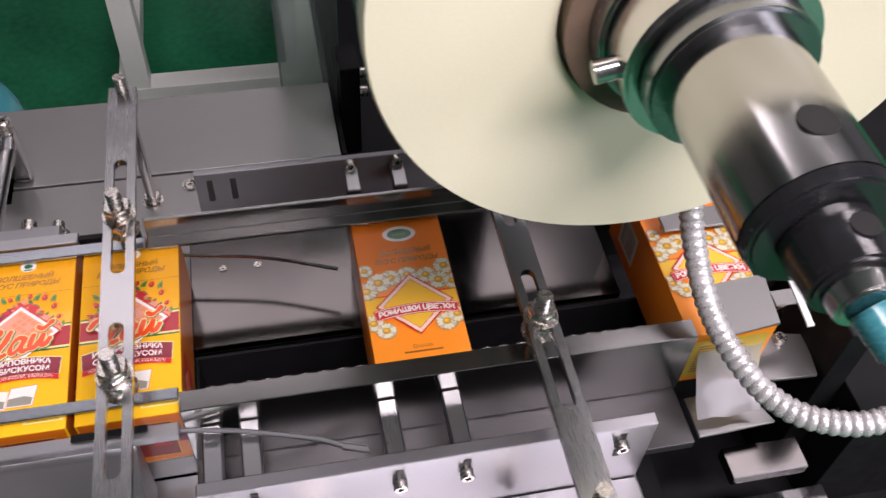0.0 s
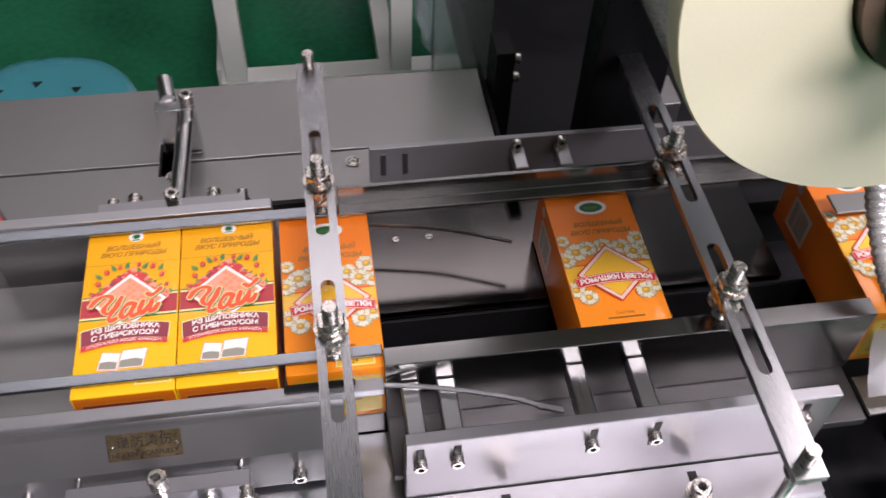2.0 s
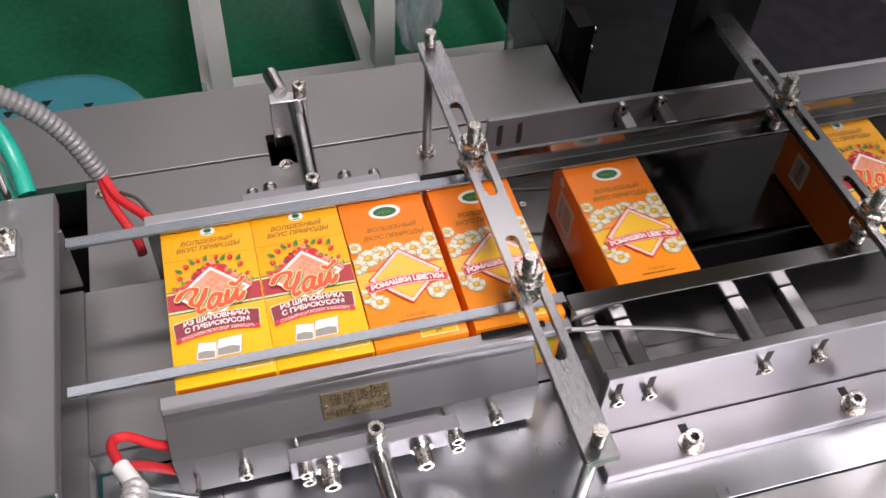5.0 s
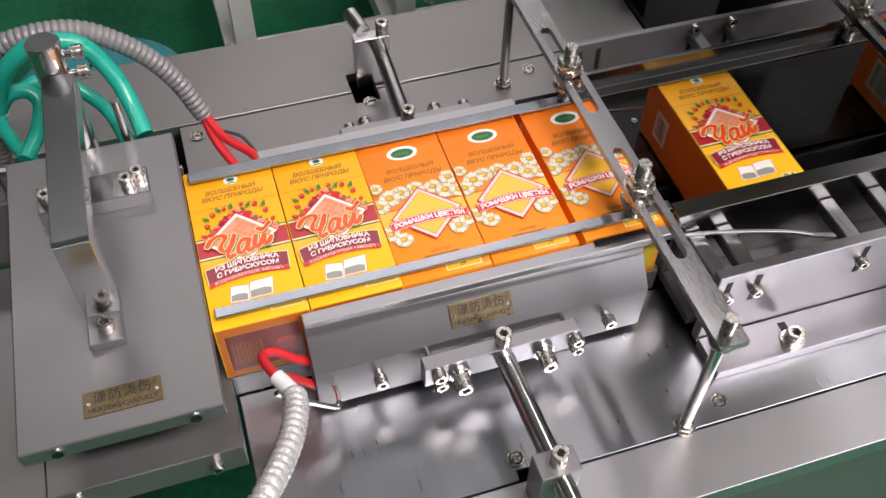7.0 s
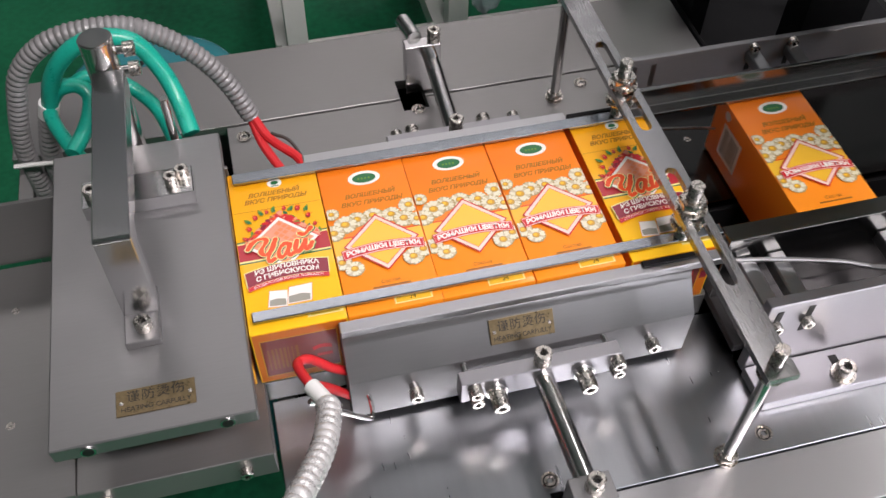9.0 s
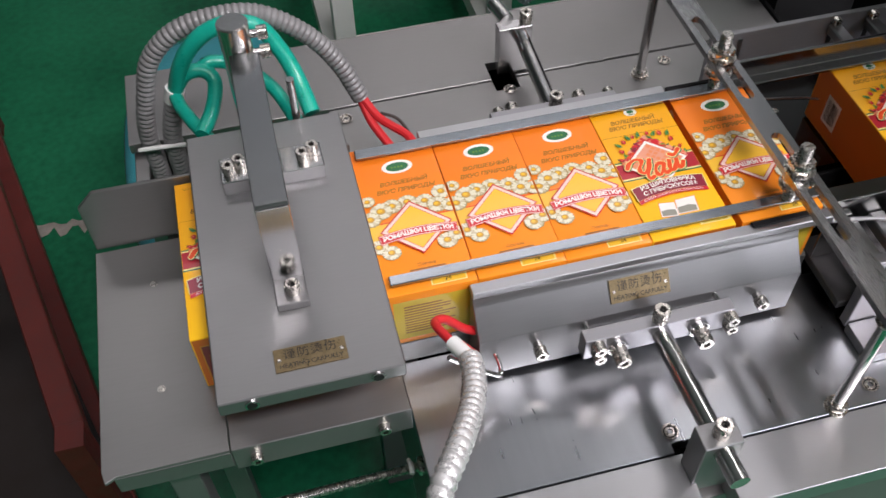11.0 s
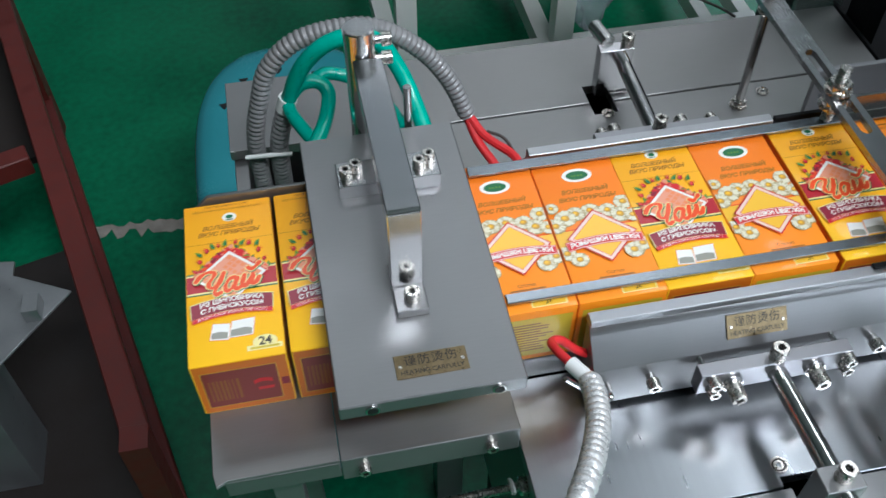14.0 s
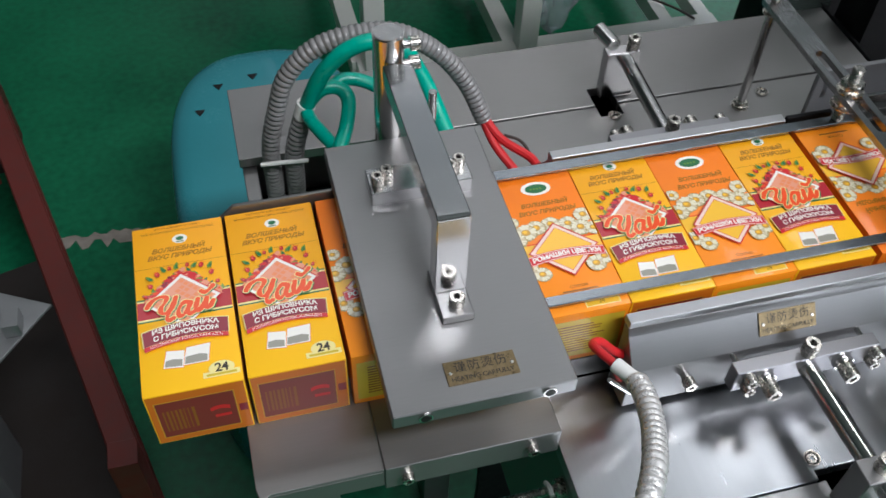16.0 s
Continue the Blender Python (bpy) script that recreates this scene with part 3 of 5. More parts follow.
def sealing_bar(name, side, label):
    """A heated bar along the row of cartons; side -1 at the front, +1 at the back."""
    s = side
    ob = thing(name, (-0.115, s * 0.085, 0.002), label, "heater")
    prof = [(s * 0.0712, 0.006), (s * 0.0712, 0.072), (s * 0.0775, 0.072), (s * 0.0800, 0.0665), (s * 0.0955, 0.047), (s * 0.0955, 0.006)]
    x1 = 0.004 if s < 0 else -0.033
    part("heater_block", prism(prof, "x", -0.227, x1), M_ANOD, ob, "grey anodised heater block")
    part("top_strip", boxes((-0.227, 0.029 if s < 0 else x1, min(s * 0.0692, s * 0.0778), max(s * 0.0692, s * 0.0778), 0.0721, 0.0785)), M_STRIP, ob, "bare aluminium top strip")
    part("bracket", boxes((-0.160, -0.054, min(s * 0.1035, s * 0.1135), max(s * 0.1035, s * 0.1135), 0.028, 0.049)), M_ALU, ob)
    for x in (-0.154, -0.060):
        part("pin", cyl((x, s * 0.0955, 0.044), (x, s * 0.1035, 0.044), 0.002, 10), M_CHROME, ob)
        for dx, z in ((0.003, 0.043), (0.004, 0.033)):
            fix("bolt", BOLT_T, (x + dx, s * 0.1135, z), (0, s, 0), ob)
    for x in (-0.137, -0.079):
        part("spring_collar", cyl((x, s * 0.1135, 0.037), (x, s * 0.1175, 0.037), 0.0072, 20, None, 0.0008), M_CHROME, ob)
        fix("bolt", BOLT_X, (x, s * 0.1175, 0.037), (0, s, 0), ob)
    part("push_rod", cyl((-0.1055, s * 0.1135, 0.038), (-0.1015, s * 0.225, 0.038), 0.0066, 20), M_CHROME, ob)
    fix("bolt", BOLT_X, (-0.106, s * 0.1085, 0.049), (0, 0, 1), ob)
    y0, y1 = sorted((s * 0.186, s * 0.2035) if s < 0 else (0.2075, 0.219))
    part("rod_block", boxes((-0.1155, -0.0895, y0, y1, -0.012, 0.0455) if s < 0 else (-0.124, -0.0935, y0, y1, 0.002, 0.052)), M_ANOD if s < 0 else M_ARM, ob)
    if s > 0:
        part("rod_end", cyl((-0.1135, 0.2192, 0.052), (-0.1185, 0.246, 0.052), 0.0066, 20, None, 0.0008), M_CHROME, ob)
        part("rod_end_hole", cyl((-0.1185, 0.2461, 0.052), (-0.11855, 0.2464, 0.052), 0.0036, 16), M_SOCKET, ob)
    fix("bolt", BOLT_X, (-0.1015 if s < 0 else -0.0985, (y0 + y1) / 2, 0.0455 if s < 0 else 0.052), (0, 0, 1), ob)
    for x in (-0.186, -0.026) if s < 0 else (-0.186, -0.05):
        part("stud", cyl((x, s * 0.0955, 0.032), (x, s * 0.1, 0.032), 0.0032, 12), M_CHROME, ob)
        fix("bolt", BOLT_T, (x, s * 0.1, 0.032), (0, s, 0), ob)
    x0, xe, ya, yb = SEAL[s]
    part("seal_strip", boxes((x0, xe, ya, yb, 0.0788 if s < 0 else 0.070, 0.0806)), M_BLACK, ob, "black rubber seal strip")
    if s < 0:
        nameplate(ob, (-0.1135, -0.0862, 0.0592), (0, -0.0195, 0.0155), (1, 0, 0))
    else:
        nameplate(ob, (-0.103, 0.0862, 0.0592), (0, 0.0195, 0.0155), (-1, 0, 0))
    return ob


front_bar = sealing_bar("sealing_bar", -1, "grey heated sealing bar with brass plate in front of the cartons")
back_bar = sealing_bar("sealing_bar", 1, "grey heated sealing bar with brass plate behind the cartons")

# ---------------------------------------------------------------- heated top plate with its arm
top = thing("top_sealing_plate", (-0.337, -0.01, 0.08), "dark grey heated top plate hung from a chrome arm", "heater")
part("plate", boxes((-0.3925, -0.281, -0.126, 0.100, 0.080, 0.0922), bevel=0.0008), M_ANOD, top, "smooth grey anodised plate")
nameplate(top, (-0.3345, -0.1052, 0.0922), (0, 0, 1), (1, 0, 0), 0.0435, 0.0165)
for x in (-0.373, -0.298):
    part("port", cyl((x, -0.126, 0.086), (x, -0.1272, 0.086), 0.0042, 20), M_CHROME, top)
    part("port_hole", cyl((x, -0.1272, 0.086), (x, -0.1275, 0.086), 0.0032, 20), M_SOCKET, top)
part("cross_block", boxes((-0.3705, -0.3005, 0.036, 0.060, 0.0922, 0.1045)), M_ARM, top)
for x in (-0.3645, -0.357, -0.314, -0.3065):
    fix("bolt", BOLT_T, (x, 0.048 + (0.003 if x in (-0.357, -0.3065) else -0.002), 0.1045), (0, 0, 1), top)
arm = part("arm", prism([(0.098, 0.160), (-0.048, 0.166), (-0.0495, 0.1645), (-0.0495, 0.0987), (-0.037, 0.0987), (-0.037, 0.150), (0.098, 0.145)], "x", -0.3488, -0.3288), M_ARM, top, "square polished steel arm", False)
part("front_face", boxes((-0.3485, -0.3291, -0.0503, -0.0496, 0.0992, 0.1640), bevel=0.0002), M_ARM, top, "polished face of the arm")
part("foot", boxes((-0.3488, -0.3288, -0.070, -0.0305, 0.0922, 0.0985)), M_ANOD, top)
fix("bolt", BOLT_M, (-0.3375, -0.060, 0.0985), (0, 0, 1), top)
part("post", cyl((-0.3423, 0.1095, -0.01), (-0.3423, 0.1095, 0.178), 0.0108, 28, None, 0.001), M_CHROME, top, "round chrome post")
for z in (0.166, 0.150):
    part("clamp_stud", cyl((-0.3318, 0.1095, z), (-0.3273, 0.1095, z), 0.003, 12), M_CHROME, top)
    fix("bolt", BOLT_M, (-0.3273, 0.1095, z), (1, 0, 0), top)
part("guide_rod", cyl((-0.3115, 0.1055, -0.01), (-0.3115, 0.1055, 0.125), 0.003, 14), M_CHROME, top)

# ---------------------------------------------------------------- cross bars over the row


def cross_bar(x, label):
    ob = thing("cross_bar", (x, 0, 0.0), label, "bar", "cross bars over the conveyor")
    part("bar", slab_with_slots(x - 0.0095, x + 0.0095, -0.1865, 0.1815, 0.1085, 0.1137, [(x, -0.122, -0.024, 0.0043), (x, 0.012, 0.108, 0.0043)]), M_BAR, ob, "flat slotted steel bar")
    for s in (-1, 1):
        part("post", cyl((x, s * 0.1765, 0.0), (x, s * 0.1765, 0.1137), 0.004, 16), M_CHROME, ob)
        part("post_thread", threaded((x, s * 0.1765, 0.1137), (x, s * 0.1765, 0.127), 0.0042), M_BOLT, ob)
        fix("nut", NUT_S, (x, s * 0.1765, 0.001), (0, 0, 1), ob)
        fix("nut", NUT_S, (x, s * 0.1765, 0.1028), (0, 0, 1), ob)
        fix("nut", NUT, (x, s * 0.0595, 0.1149), (0, 0, 1), ob)
        fix("nut", NUT, (x, s * 0.0595, 0.1005), (0, 0, 1), ob)
        part("hanger_bolt", threaded((x, s * 0.0595, 0.0857), (x, s * 0.0595, 0.1345), 0.0047), M_BOLT, ob)
    return ob


cross_bar(0.001, "slotted flat steel cross bar on two posts beside the sealing bars")
cross_bar(0.2435, "slotted flat steel cross bar on two posts over the infeed")

# ---------------------------------------------------------------- guide rails
rail_f = thing("guide_rail", (0.1, -0.058, 0.083), "long flat steel guide rail along the front of the cartons", "rail", "guide rails")
part("strip", boxes((-0.277, 0.03, -0.0625, -0.0545, 0.0825, 0.0855)), M_RAIL, rail_f)
part("angle", prism([(-0.0715, 0.0242), (-0.0695, 0.0242), (-0.0695, 0.0825), (-0.058, 0.0825), (-0.058, 0.0855), (-0.0715, 0.0855)], "x", 0.0305, 0.3465), M_MIRROR, rail_f, "polished deep rail")
rail_b = thing("guide_rail", (0.1, 0.058, 0.083), "long flat steel guide rail along the back of the cartons", "rail", "guide rails")
part("strip", boxes((-0.277, 0.012, 0.0545, 0.0635, 0.0825, 0.0855)), M_RAIL, rail_b)
part("angle", prism([(0.0545, 0.0845), (0.0635, 0.0845), (0.0635, 0.1005), (0.0665, 0.1005), (0.0665, 0.0815), (0.0545, 0.0815)], "x", 0.0125, 0.46), M_MIRROR, rail_b, "polished angle rail")

# side plates with slotted screws and spacers
fp = thing("side_plate", (0.2, -0.13, 0.0), "bright aluminium angle plate with slotted screws", "bracket")
part("web", boxes((0.037, 0.304, -0.1215, -0.1135, 0.004, 0.0775)), M_ALU, fp)
part("foot", boxes((0.037, 0.304, -0.1515, -0.122, 0.0005, 0.0095)), M_ALU, fp)
for x in (0.0455, 0.0675, 0.1495, 0.189, 0.2835):
    # slot laid on the web as a thin slip, coloured dark like its inner shade
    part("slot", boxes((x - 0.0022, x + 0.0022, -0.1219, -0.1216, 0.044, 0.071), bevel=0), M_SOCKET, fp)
    fix("bolt", BOLT_S, (x, -0.1218, 0.056 if x < 0.2 else 0.06), (0, -1, 0), fp)
for x in (0.0998, 0.222):
    # same dark slip on the foot, shade of the slot as colour
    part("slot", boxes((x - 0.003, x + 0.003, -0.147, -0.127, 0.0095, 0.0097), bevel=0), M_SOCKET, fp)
    part("washer", cyl((x, -0.1425, 0.0097), (x, -0.1425, 0.0112), 0.0085, 20), M_BOLT, fp)
    fix("bolt", BOLT_L, (x, -0.1425, 0.0112), (0, 0, 1), fp)
for x in (0.0455, 0.0675, 0.1495, 0.189):
    part("spacer", boxes((x - 0.0058, x + 0.0058, -0.1134, -0.0717, 0.056, 0.066), bevel=0.001), M_ALU_Y, fp, "milled spacer bar")
bp_ = thing("side_plate", (0.2, 0.14, 0.0), "dark reflecting steel side plate behind the infeed", "bracket")
part("web", boxes((0.0405, 0.47, 0.1375, 0.1425, 0.0005, 0.0625)), M_WEB, bp_)
for x in (0.051, 0.068, 0.155, 0.190):
    # slot slips: left pair pale as if lit through, the others dark as shade
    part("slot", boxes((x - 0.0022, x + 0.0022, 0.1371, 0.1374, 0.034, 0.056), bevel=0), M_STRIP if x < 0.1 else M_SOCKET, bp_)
    if x > 0.1:
        part("spacer", boxes((x - 0.0055, x + 0.0055, 0.112, 0.137, 0.046, 0.0555), bevel=0.001), M_ALU_Y, bp_, "milled spacer bar")
        fix("bolt", BOLT_S, (x, 0.1372, 0.0585), (0, -1, 0), bp_)
    fix("bolt", BOLT_S, (x, 0.1425, 0.05), (0, 1, 0), bp_)

# ---------------------------------------------------------------- tea cartons
W, L, H = 0.0300, 0.0680, 0.0545  # half width, half length, height


def flat(shapes, material, z=0.0):
    """One flat mesh from outlines given as lists of (x, y)."""
    bm = bmesh.new()
    for k, pts in enumerate(shapes):
        bm.faces.new([bm.verts.new((x, y, z + k * 0.000003)) for x, y in pts])
    bmesh.ops.recalc_face_normals(bm, faces=bm.faces)
    for f in bm.faces:
        if f.normal.z < 0:
            f.normal_flip()
    return mesh_of("print", bm, material, False)


def oval(cx, cy, a, b, n=20):
    return [(cx + a * math.cos(2 * math.pi * i / n), cy + b * math.sin(2 * math.pi * i / n)) for i in range(n)]


def diamond(cx, cy, a, b):
    return [(cx, cy - b), (cx + a, cy), (cx, cy + b), (cx - a, cy)]


def rect(x0, x1, y0, y1):
    return [(x0, y0), (x1, y0), (x1, y1), (x0, y1)]


def arc_banner(cx, cy, w, h, sag, tilt=0.0, n=10):
    up = [(cx + w * (2 * i / n - 1), cy + h / 2 + sag * (1 - (2 * i / n - 1) ** 2) + tilt * (2 * i / n - 1)) for i in range(n + 1)]
    lo = [(cx + w * 0.97 * (2 * i / n - 1), cy - h / 2 + sag * (1 - (2 * i / n - 1) ** 2) + tilt * (2 * i / n - 1)) for i in range(n + 1)]
    return lo + up[::-1]


def curved(me, sag, w, tilt=0.0):
    for v in me.vertices:
        v.co.y += sag * (1 - (v.co.x / w) ** 2) + tilt * v.co.x / w
    return me


# strokes of the brush-lettered word, in millimetres from the carton's middle
BRUSH = [
    [(-22.5, -5.4), (-19.5, -1.0), (-14.5, 1.6), (-10.2, 0.4), (-11.2, -3.2), (-13.8, -7.0), (-14.2, -10.6), (-11.6, -12.4), (-8.2, -9.6), (-5.6, -5.6)],
    [(-4.2, -0.6), (-7.6, -8.6), (-10.6, -15.4), (-9.6, -18.0), (-6.8, -16.8)],
    [(4.4, -6.4), (0.6, -5.8), (-3.0, -10.2), (-3.4, -15.2), (-1.2, -16.2), (2.4, -11.6), (4.6, -6.6), (2.8, -12.6), (3.2, -15.6), (5.6, -14.8)],
    [(9.2, -5.0), (7.4, -11.4), (8.0, -14.6), (10.4, -13.2), (13.6, -7.6), (15.0, -4.2), (13.6, -10.2), (14.0, -13.4), (16.4, -12.2), (18.6, -8.4)],
    [(11.8, 0.8), (14.2, -0.6), (17.0, 1.2), (19.6, 4.2)],
]


def brush_word(material, wide):
    """The big word as round-ended brush strokes of one width."""
    bm = bmesh.new()
    for k, stroke in enumerate(BRUSH):
        path = [Vector((p[0] * 0.001, p[1] * 0.001)) for p in spline([(x, y, 0.0) for x, y in stroke], 5)]
        sides = []
        for i, p in enumerate(path):
            d = (path[min(i + 1, len(path) - 1)] - path[max(i - 1, 0)]).normalized()
            q = Vector((-d.y, d.x)) * wide * (0.82 + 0.18 * math.sin(i * 0.5))
            h = k * 0.000008 + i * 0.0000004
            sides.append((bm.verts.new((*(p + q), h)), bm.verts.new((*(p - q), h))))
        for (a, b), (c, d) in zip(sides, sides[1:]):
            bm.faces.new((a, b, d, c))
        for end in (path[0], path[-1]):
            bm.faces.new([bm.verts.new((end.x + wide * 0.95 * math.cos(j * math.pi / 5), end.y + wide * 0.95 * math.sin(j * math.pi / 5), k * 0.000008 + 0.00003)) for j in range(10)])
    for f in bm.faces:
        f.normal_update()
        if f.normal.z < 0:
            f.normal_flip()
    return mesh_of("title", bm, material, False)


def layered(shapes):
    """A print of many small shapes in several inks, each a hair above the one before."""
    bm = bmesh.new()
    inks = []
    for k, (pts, material) in enumerate(shapes):
        if material not in inks:
            inks.append(material)
        f = bm.faces.new([bm.verts.new((max(-W + 0.0007, min(W - 0.0007, x)), y, k * 0.000003)) for x, y in pts])
        f.normal_update()
        if f.normal.z < 0:
            f.normal_flip()
        f.material_index = inks.index(material)
    me = mesh_of("print", bm, inks[0], False)
    for material in inks[1:]:
        me.materials.append(material)
    return me


def petal(cx, cy, r, a, wide):
    """One rounded petal from a flower's heart outwards."""
    d, q = Vector((math.cos(a), math.sin(a))), Vector((-math.sin(a), math.cos(a)))
    return [tuple(Vector((cx, cy)) + d * r * u + q * r * v * wide) for u, v in ((0.22, -0.07), (0.6, -0.15), (0.85, -0.19), (0.97, -0.12), (1.0, 0.0), (0.97, 0.12), (0.85, 0.19), (0.6, 0.15), (0.22, 0.07))]


def daisy(cx, cy, r, rnd, squash):
    """A chamomile flower: shaded petals, white petals over them and a yellow heart."""
    n = 15
    spin = rnd.uniform(0, 1)
    out = []
    for i in range(n):
        out.append((petal(cx + 0.0002, cy - 0.0003, r * rnd.uniform(0.98, 1.06), 2 * math.pi * (i + 0.5) / n + spin, 1.1), I_GREYPETAL))
    for i in range(n):
        out.append((petal(cx, cy, r * rnd.uniform(0.88, 1.02), 2 * math.pi * i / n + spin, rnd.uniform(0.75, 0.98)), I_PETAL if i % 4 else I_PETALDIM))
    out.append((oval(cx, cy, r * 0.42, r * 0.40, 14), I_GREYPETAL))
    out.append((oval(cx, cy + r * 0.02, r * 0.37, r * 0.35, 14), I_GOLD))
    out.append((oval(cx - r * 0.05, cy + r * 0.07, r * 0.2, r * 0.18, 12), I_YEL))
    return [([(x, cy + (y - cy) * squash) for x, y in pts], m) for pts, m in out]


def rosehip(cx, cy, r, lean):
    """A red fruit with its crown of sepals."""
    out = [(oval(cx, cy, r, r * 1.25, 12), I_CRIM), (oval(cx - r * 0.1, cy + r * 0.1, r * 0.82, r * 1.05, 12), I_RED), (oval(cx - r * 0.3, cy + r * 0.35, r * 0.25, r * 0.4, 8), I_PEACH)]
    for a in (-0.5, 0.0, 0.5):
        d = Vector((math.sin(lean + a), math.cos(lean + a)))
        q = Vector((d.y, -d.x)) * r * 0.22
        p = Vector((cx, cy)) + d * r * 1.1
        out.append(([tuple(p - q), tuple(p + q), tuple(p + d * r * 1.3)], I_ORED))
    return out


def leaf(cx, cy, r, a, material):
    d, q = Vector((math.cos(a), math.sin(a))), Vector((-math.sin(a), math.cos(a)))
    return ([tuple(Vector((cx, cy)) + d * r * u + q * r * v) for u, v in ((-1, 0), (-0.4, -0.4), (0.3, -0.36), (1, 0), (0.3, 0.36), (-0.4, 0.4))], material)


def carton_body(material):
    bm = bmesh.new()
    add_box(bm, -W, W, -L, L, 0, H, bevel=0.0009, seg=2)
    return mesh_of("carton", bm, material)


def bars(x0, x1, y0, y1, rows, seed, lo=0.5):
    rnd = random.Random(seed)
    out = []
    for i in range(rows):
        y = y0 + (y1 - y0) * (i + 0.25) / rows
        out.append(rect(x0, x0 + (x1 - x0) * rnd.uniform(lo, 1), y, y + (y1 - y0) * 0.45 / rows))
    return out


FRONT = pose(0, -L - 0.00012, H / 2, 90, 0, 0)
SIDE_L = pose(-W - 0.00012, 0, H / 2, 90, 0, -90)
SIDE_R = pose(W + 0.00012, 0, H / 2, 90, 0, 90)


def stripes(x, y0, y1, n, w, seed):
    rnd = random.Random(seed)
    out = []
    for i in range(n):
        a = x + w * i / n
        out.append(rect(a, a + w / n * rnd.uniform(0.3, 0.8), y0, y1))
    return out


def hibiscus_carton():
    ob = thing("tea_carton", (0, 0, 0), "yellow rosehip and hibiscus tea carton in clear film", "carton", "tea cartons in the row")
    link("carton", carton_body(M_YELLOW), ob)
    z = H + 0.00012
    rnd = random.Random(5)

    def put(name, me, dz=0.0, m=None):
        made = link(name, me, ob, "", pose(0, 0, z + dz) if m is None else m)
        if name in ("fruit_print", "leaf_print", "petal_print", "flower_heart_print", "end_panel", "side_print", "lettering", "diamond_print", "emblem", "title", "band", "tea_bag_print"):
            made["kind"] = "stuff"
        return made

    e = W - 0.0006
    put("band", flat([rect(-e, e, -0.0128, 0.0060)], I_GREEN))
    put("band", flat([rect(-e, e, -0.0117, 0.0049)], I_CREAM), 0.00003)
    put("band", flat([rect(-e, e, -0.0104, 0.0036)], I_CRIMBAND), 0.00006)
    put("band", flat([rect(-e, e, 0.0312, 0.0315)], I_BRONZE), 0.00003)
    fruit = []
    for i in range(14):
        t = i / 13 * 2 - 1
        x = 0.0235 * t + rnd.uniform(-0.002, 0.002)
        y = 0.0215 - abs(t) * 0.020 + rnd.uniform(-0.001, 0.006)
        fruit.append(leaf(x, y + 0.002, rnd.uniform(0.0022, 0.0038), rnd.uniform(0.4, 2.7), I_LEAF if i % 2 else I_GREEN))
    for i in range(300):
        t = rnd.uniform(-1, 1)
        x = 0.0225 * t + rnd.uniform(-0.001, 0.001)
        y = 0.0205 - abs(t) * 0.0195 + rnd.uniform(-0.003, 0.0065) * (1 - 0.5 * abs(t))
        r = rnd.uniform(0.0009, 0.0023)
        material = (I_RED, I_PINK, I_RED, I_CRIM, I_PEACH, I_RED, I_PINK, I_ORED, I_LEAF, I_RED, I_PINK)[i % 11]
        fruit.append(([(x + r * 1.2 * math.cos(c) * (1 + 0.3 * math.sin(3 * c + i)), y + r * math.sin(c) * (1 + 0.3 * math.sin(2 * c + i))) for c in [2 * math.pi * k / 9 for k in range(9)]], material))
    for x, y, r, lean in ((-0.0215, 0.0165, 0.0021, -0.9), (-0.0165, 0.0255, 0.0022, -0.5), (-0.008, 0.0290, 0.0017, -0.2), (0.0045, 0.0300, 0.0018, 0.1), (0.0140, 0.0280, 0.0023, 0.3), (0.0205, 0.0205, 0.0022, 0.6), (0.0240, 0.0120, 0.0018, 0.9), (-0.0250, 0.0085, 0.0017, -1.1)):
        fruit += rosehip(x * 0.93, y - 0.0015, r * 0.75, lean)
    for x, y, a in ((-0.0115, 0.0275, 2.0), (-0.003, 0.0290, 1.3), (0.0085, 0.0275, 0.8), (0.0185, 0.0255, 1.1), (-0.0205, 0.0215, 2.4)):
        fruit.append(leaf(x, y, 0.0034, a, I_LEAF))
        fruit.append(leaf(x + 0.0004, y - 0.0006, 0.0022, a + 0.5, I_GREEN))
    put("fruit_print", layered(fruit), 0.00010)
    put("diamond_print", flat([diamond(-0.0005, 0.0, 0.0243, 0.0225)], I_RED), 0.00133)
    put("diamond_print", flat([diamond(-0.0005, -0.0004, 0.0235, 0.0217)], I_WHITE), 0.00136)
    put("diamond_print", flat([diamond(-0.0005, -0.0004, 0.0206, 0.0188)], I_PINK), 0.00139)
    cells = []
    for i in range(-3, 4):
        for j in range(-3, 4):
            if rnd.random() < 0.6:
                cells.append(diamond(-0.0005 + (i - j) * 0.0028, -0.0004 + (i + j) * 0.0026, 0.0021, 0.0019))
    put("diamond_print", flat(cells, I_PEACH), 0.00142)
    put("banner", flat([arc_banner(-0.0008, -0.0287, 0.0262, 0.0142, 0.0034, 0.0008)], I_RED), 0.00145)
    put("banner", flat([arc_banner(-0.0008, -0.0265, 0.0270, 0.0122, 0.0034, 0.0008)], I_CREAM), 0.00148)
    put("banner", flat([arc_banner(-0.0008, -0.0267, 0.0264, 0.0114, 0.0034, 0.0008)], I_CRIM), 0.00151)
    # the big word in brush strokes, rimmed in green and yellow
    for mat, wide, dz in ((I_GREEN, 0.0025, 0.00154), (I_CREAM, 0.0024, 0.00160), (I_ORED, 0.00175, 0.00166)):
        made = put("title", brush_word(mat, wide), dz)
        made.matrix_basis = pose(-0.0006 + (0.0005 if mat is I_GREEN else 0), 0.0030 - (0.0005 if mat is I_GREEN else 0), z + dz)
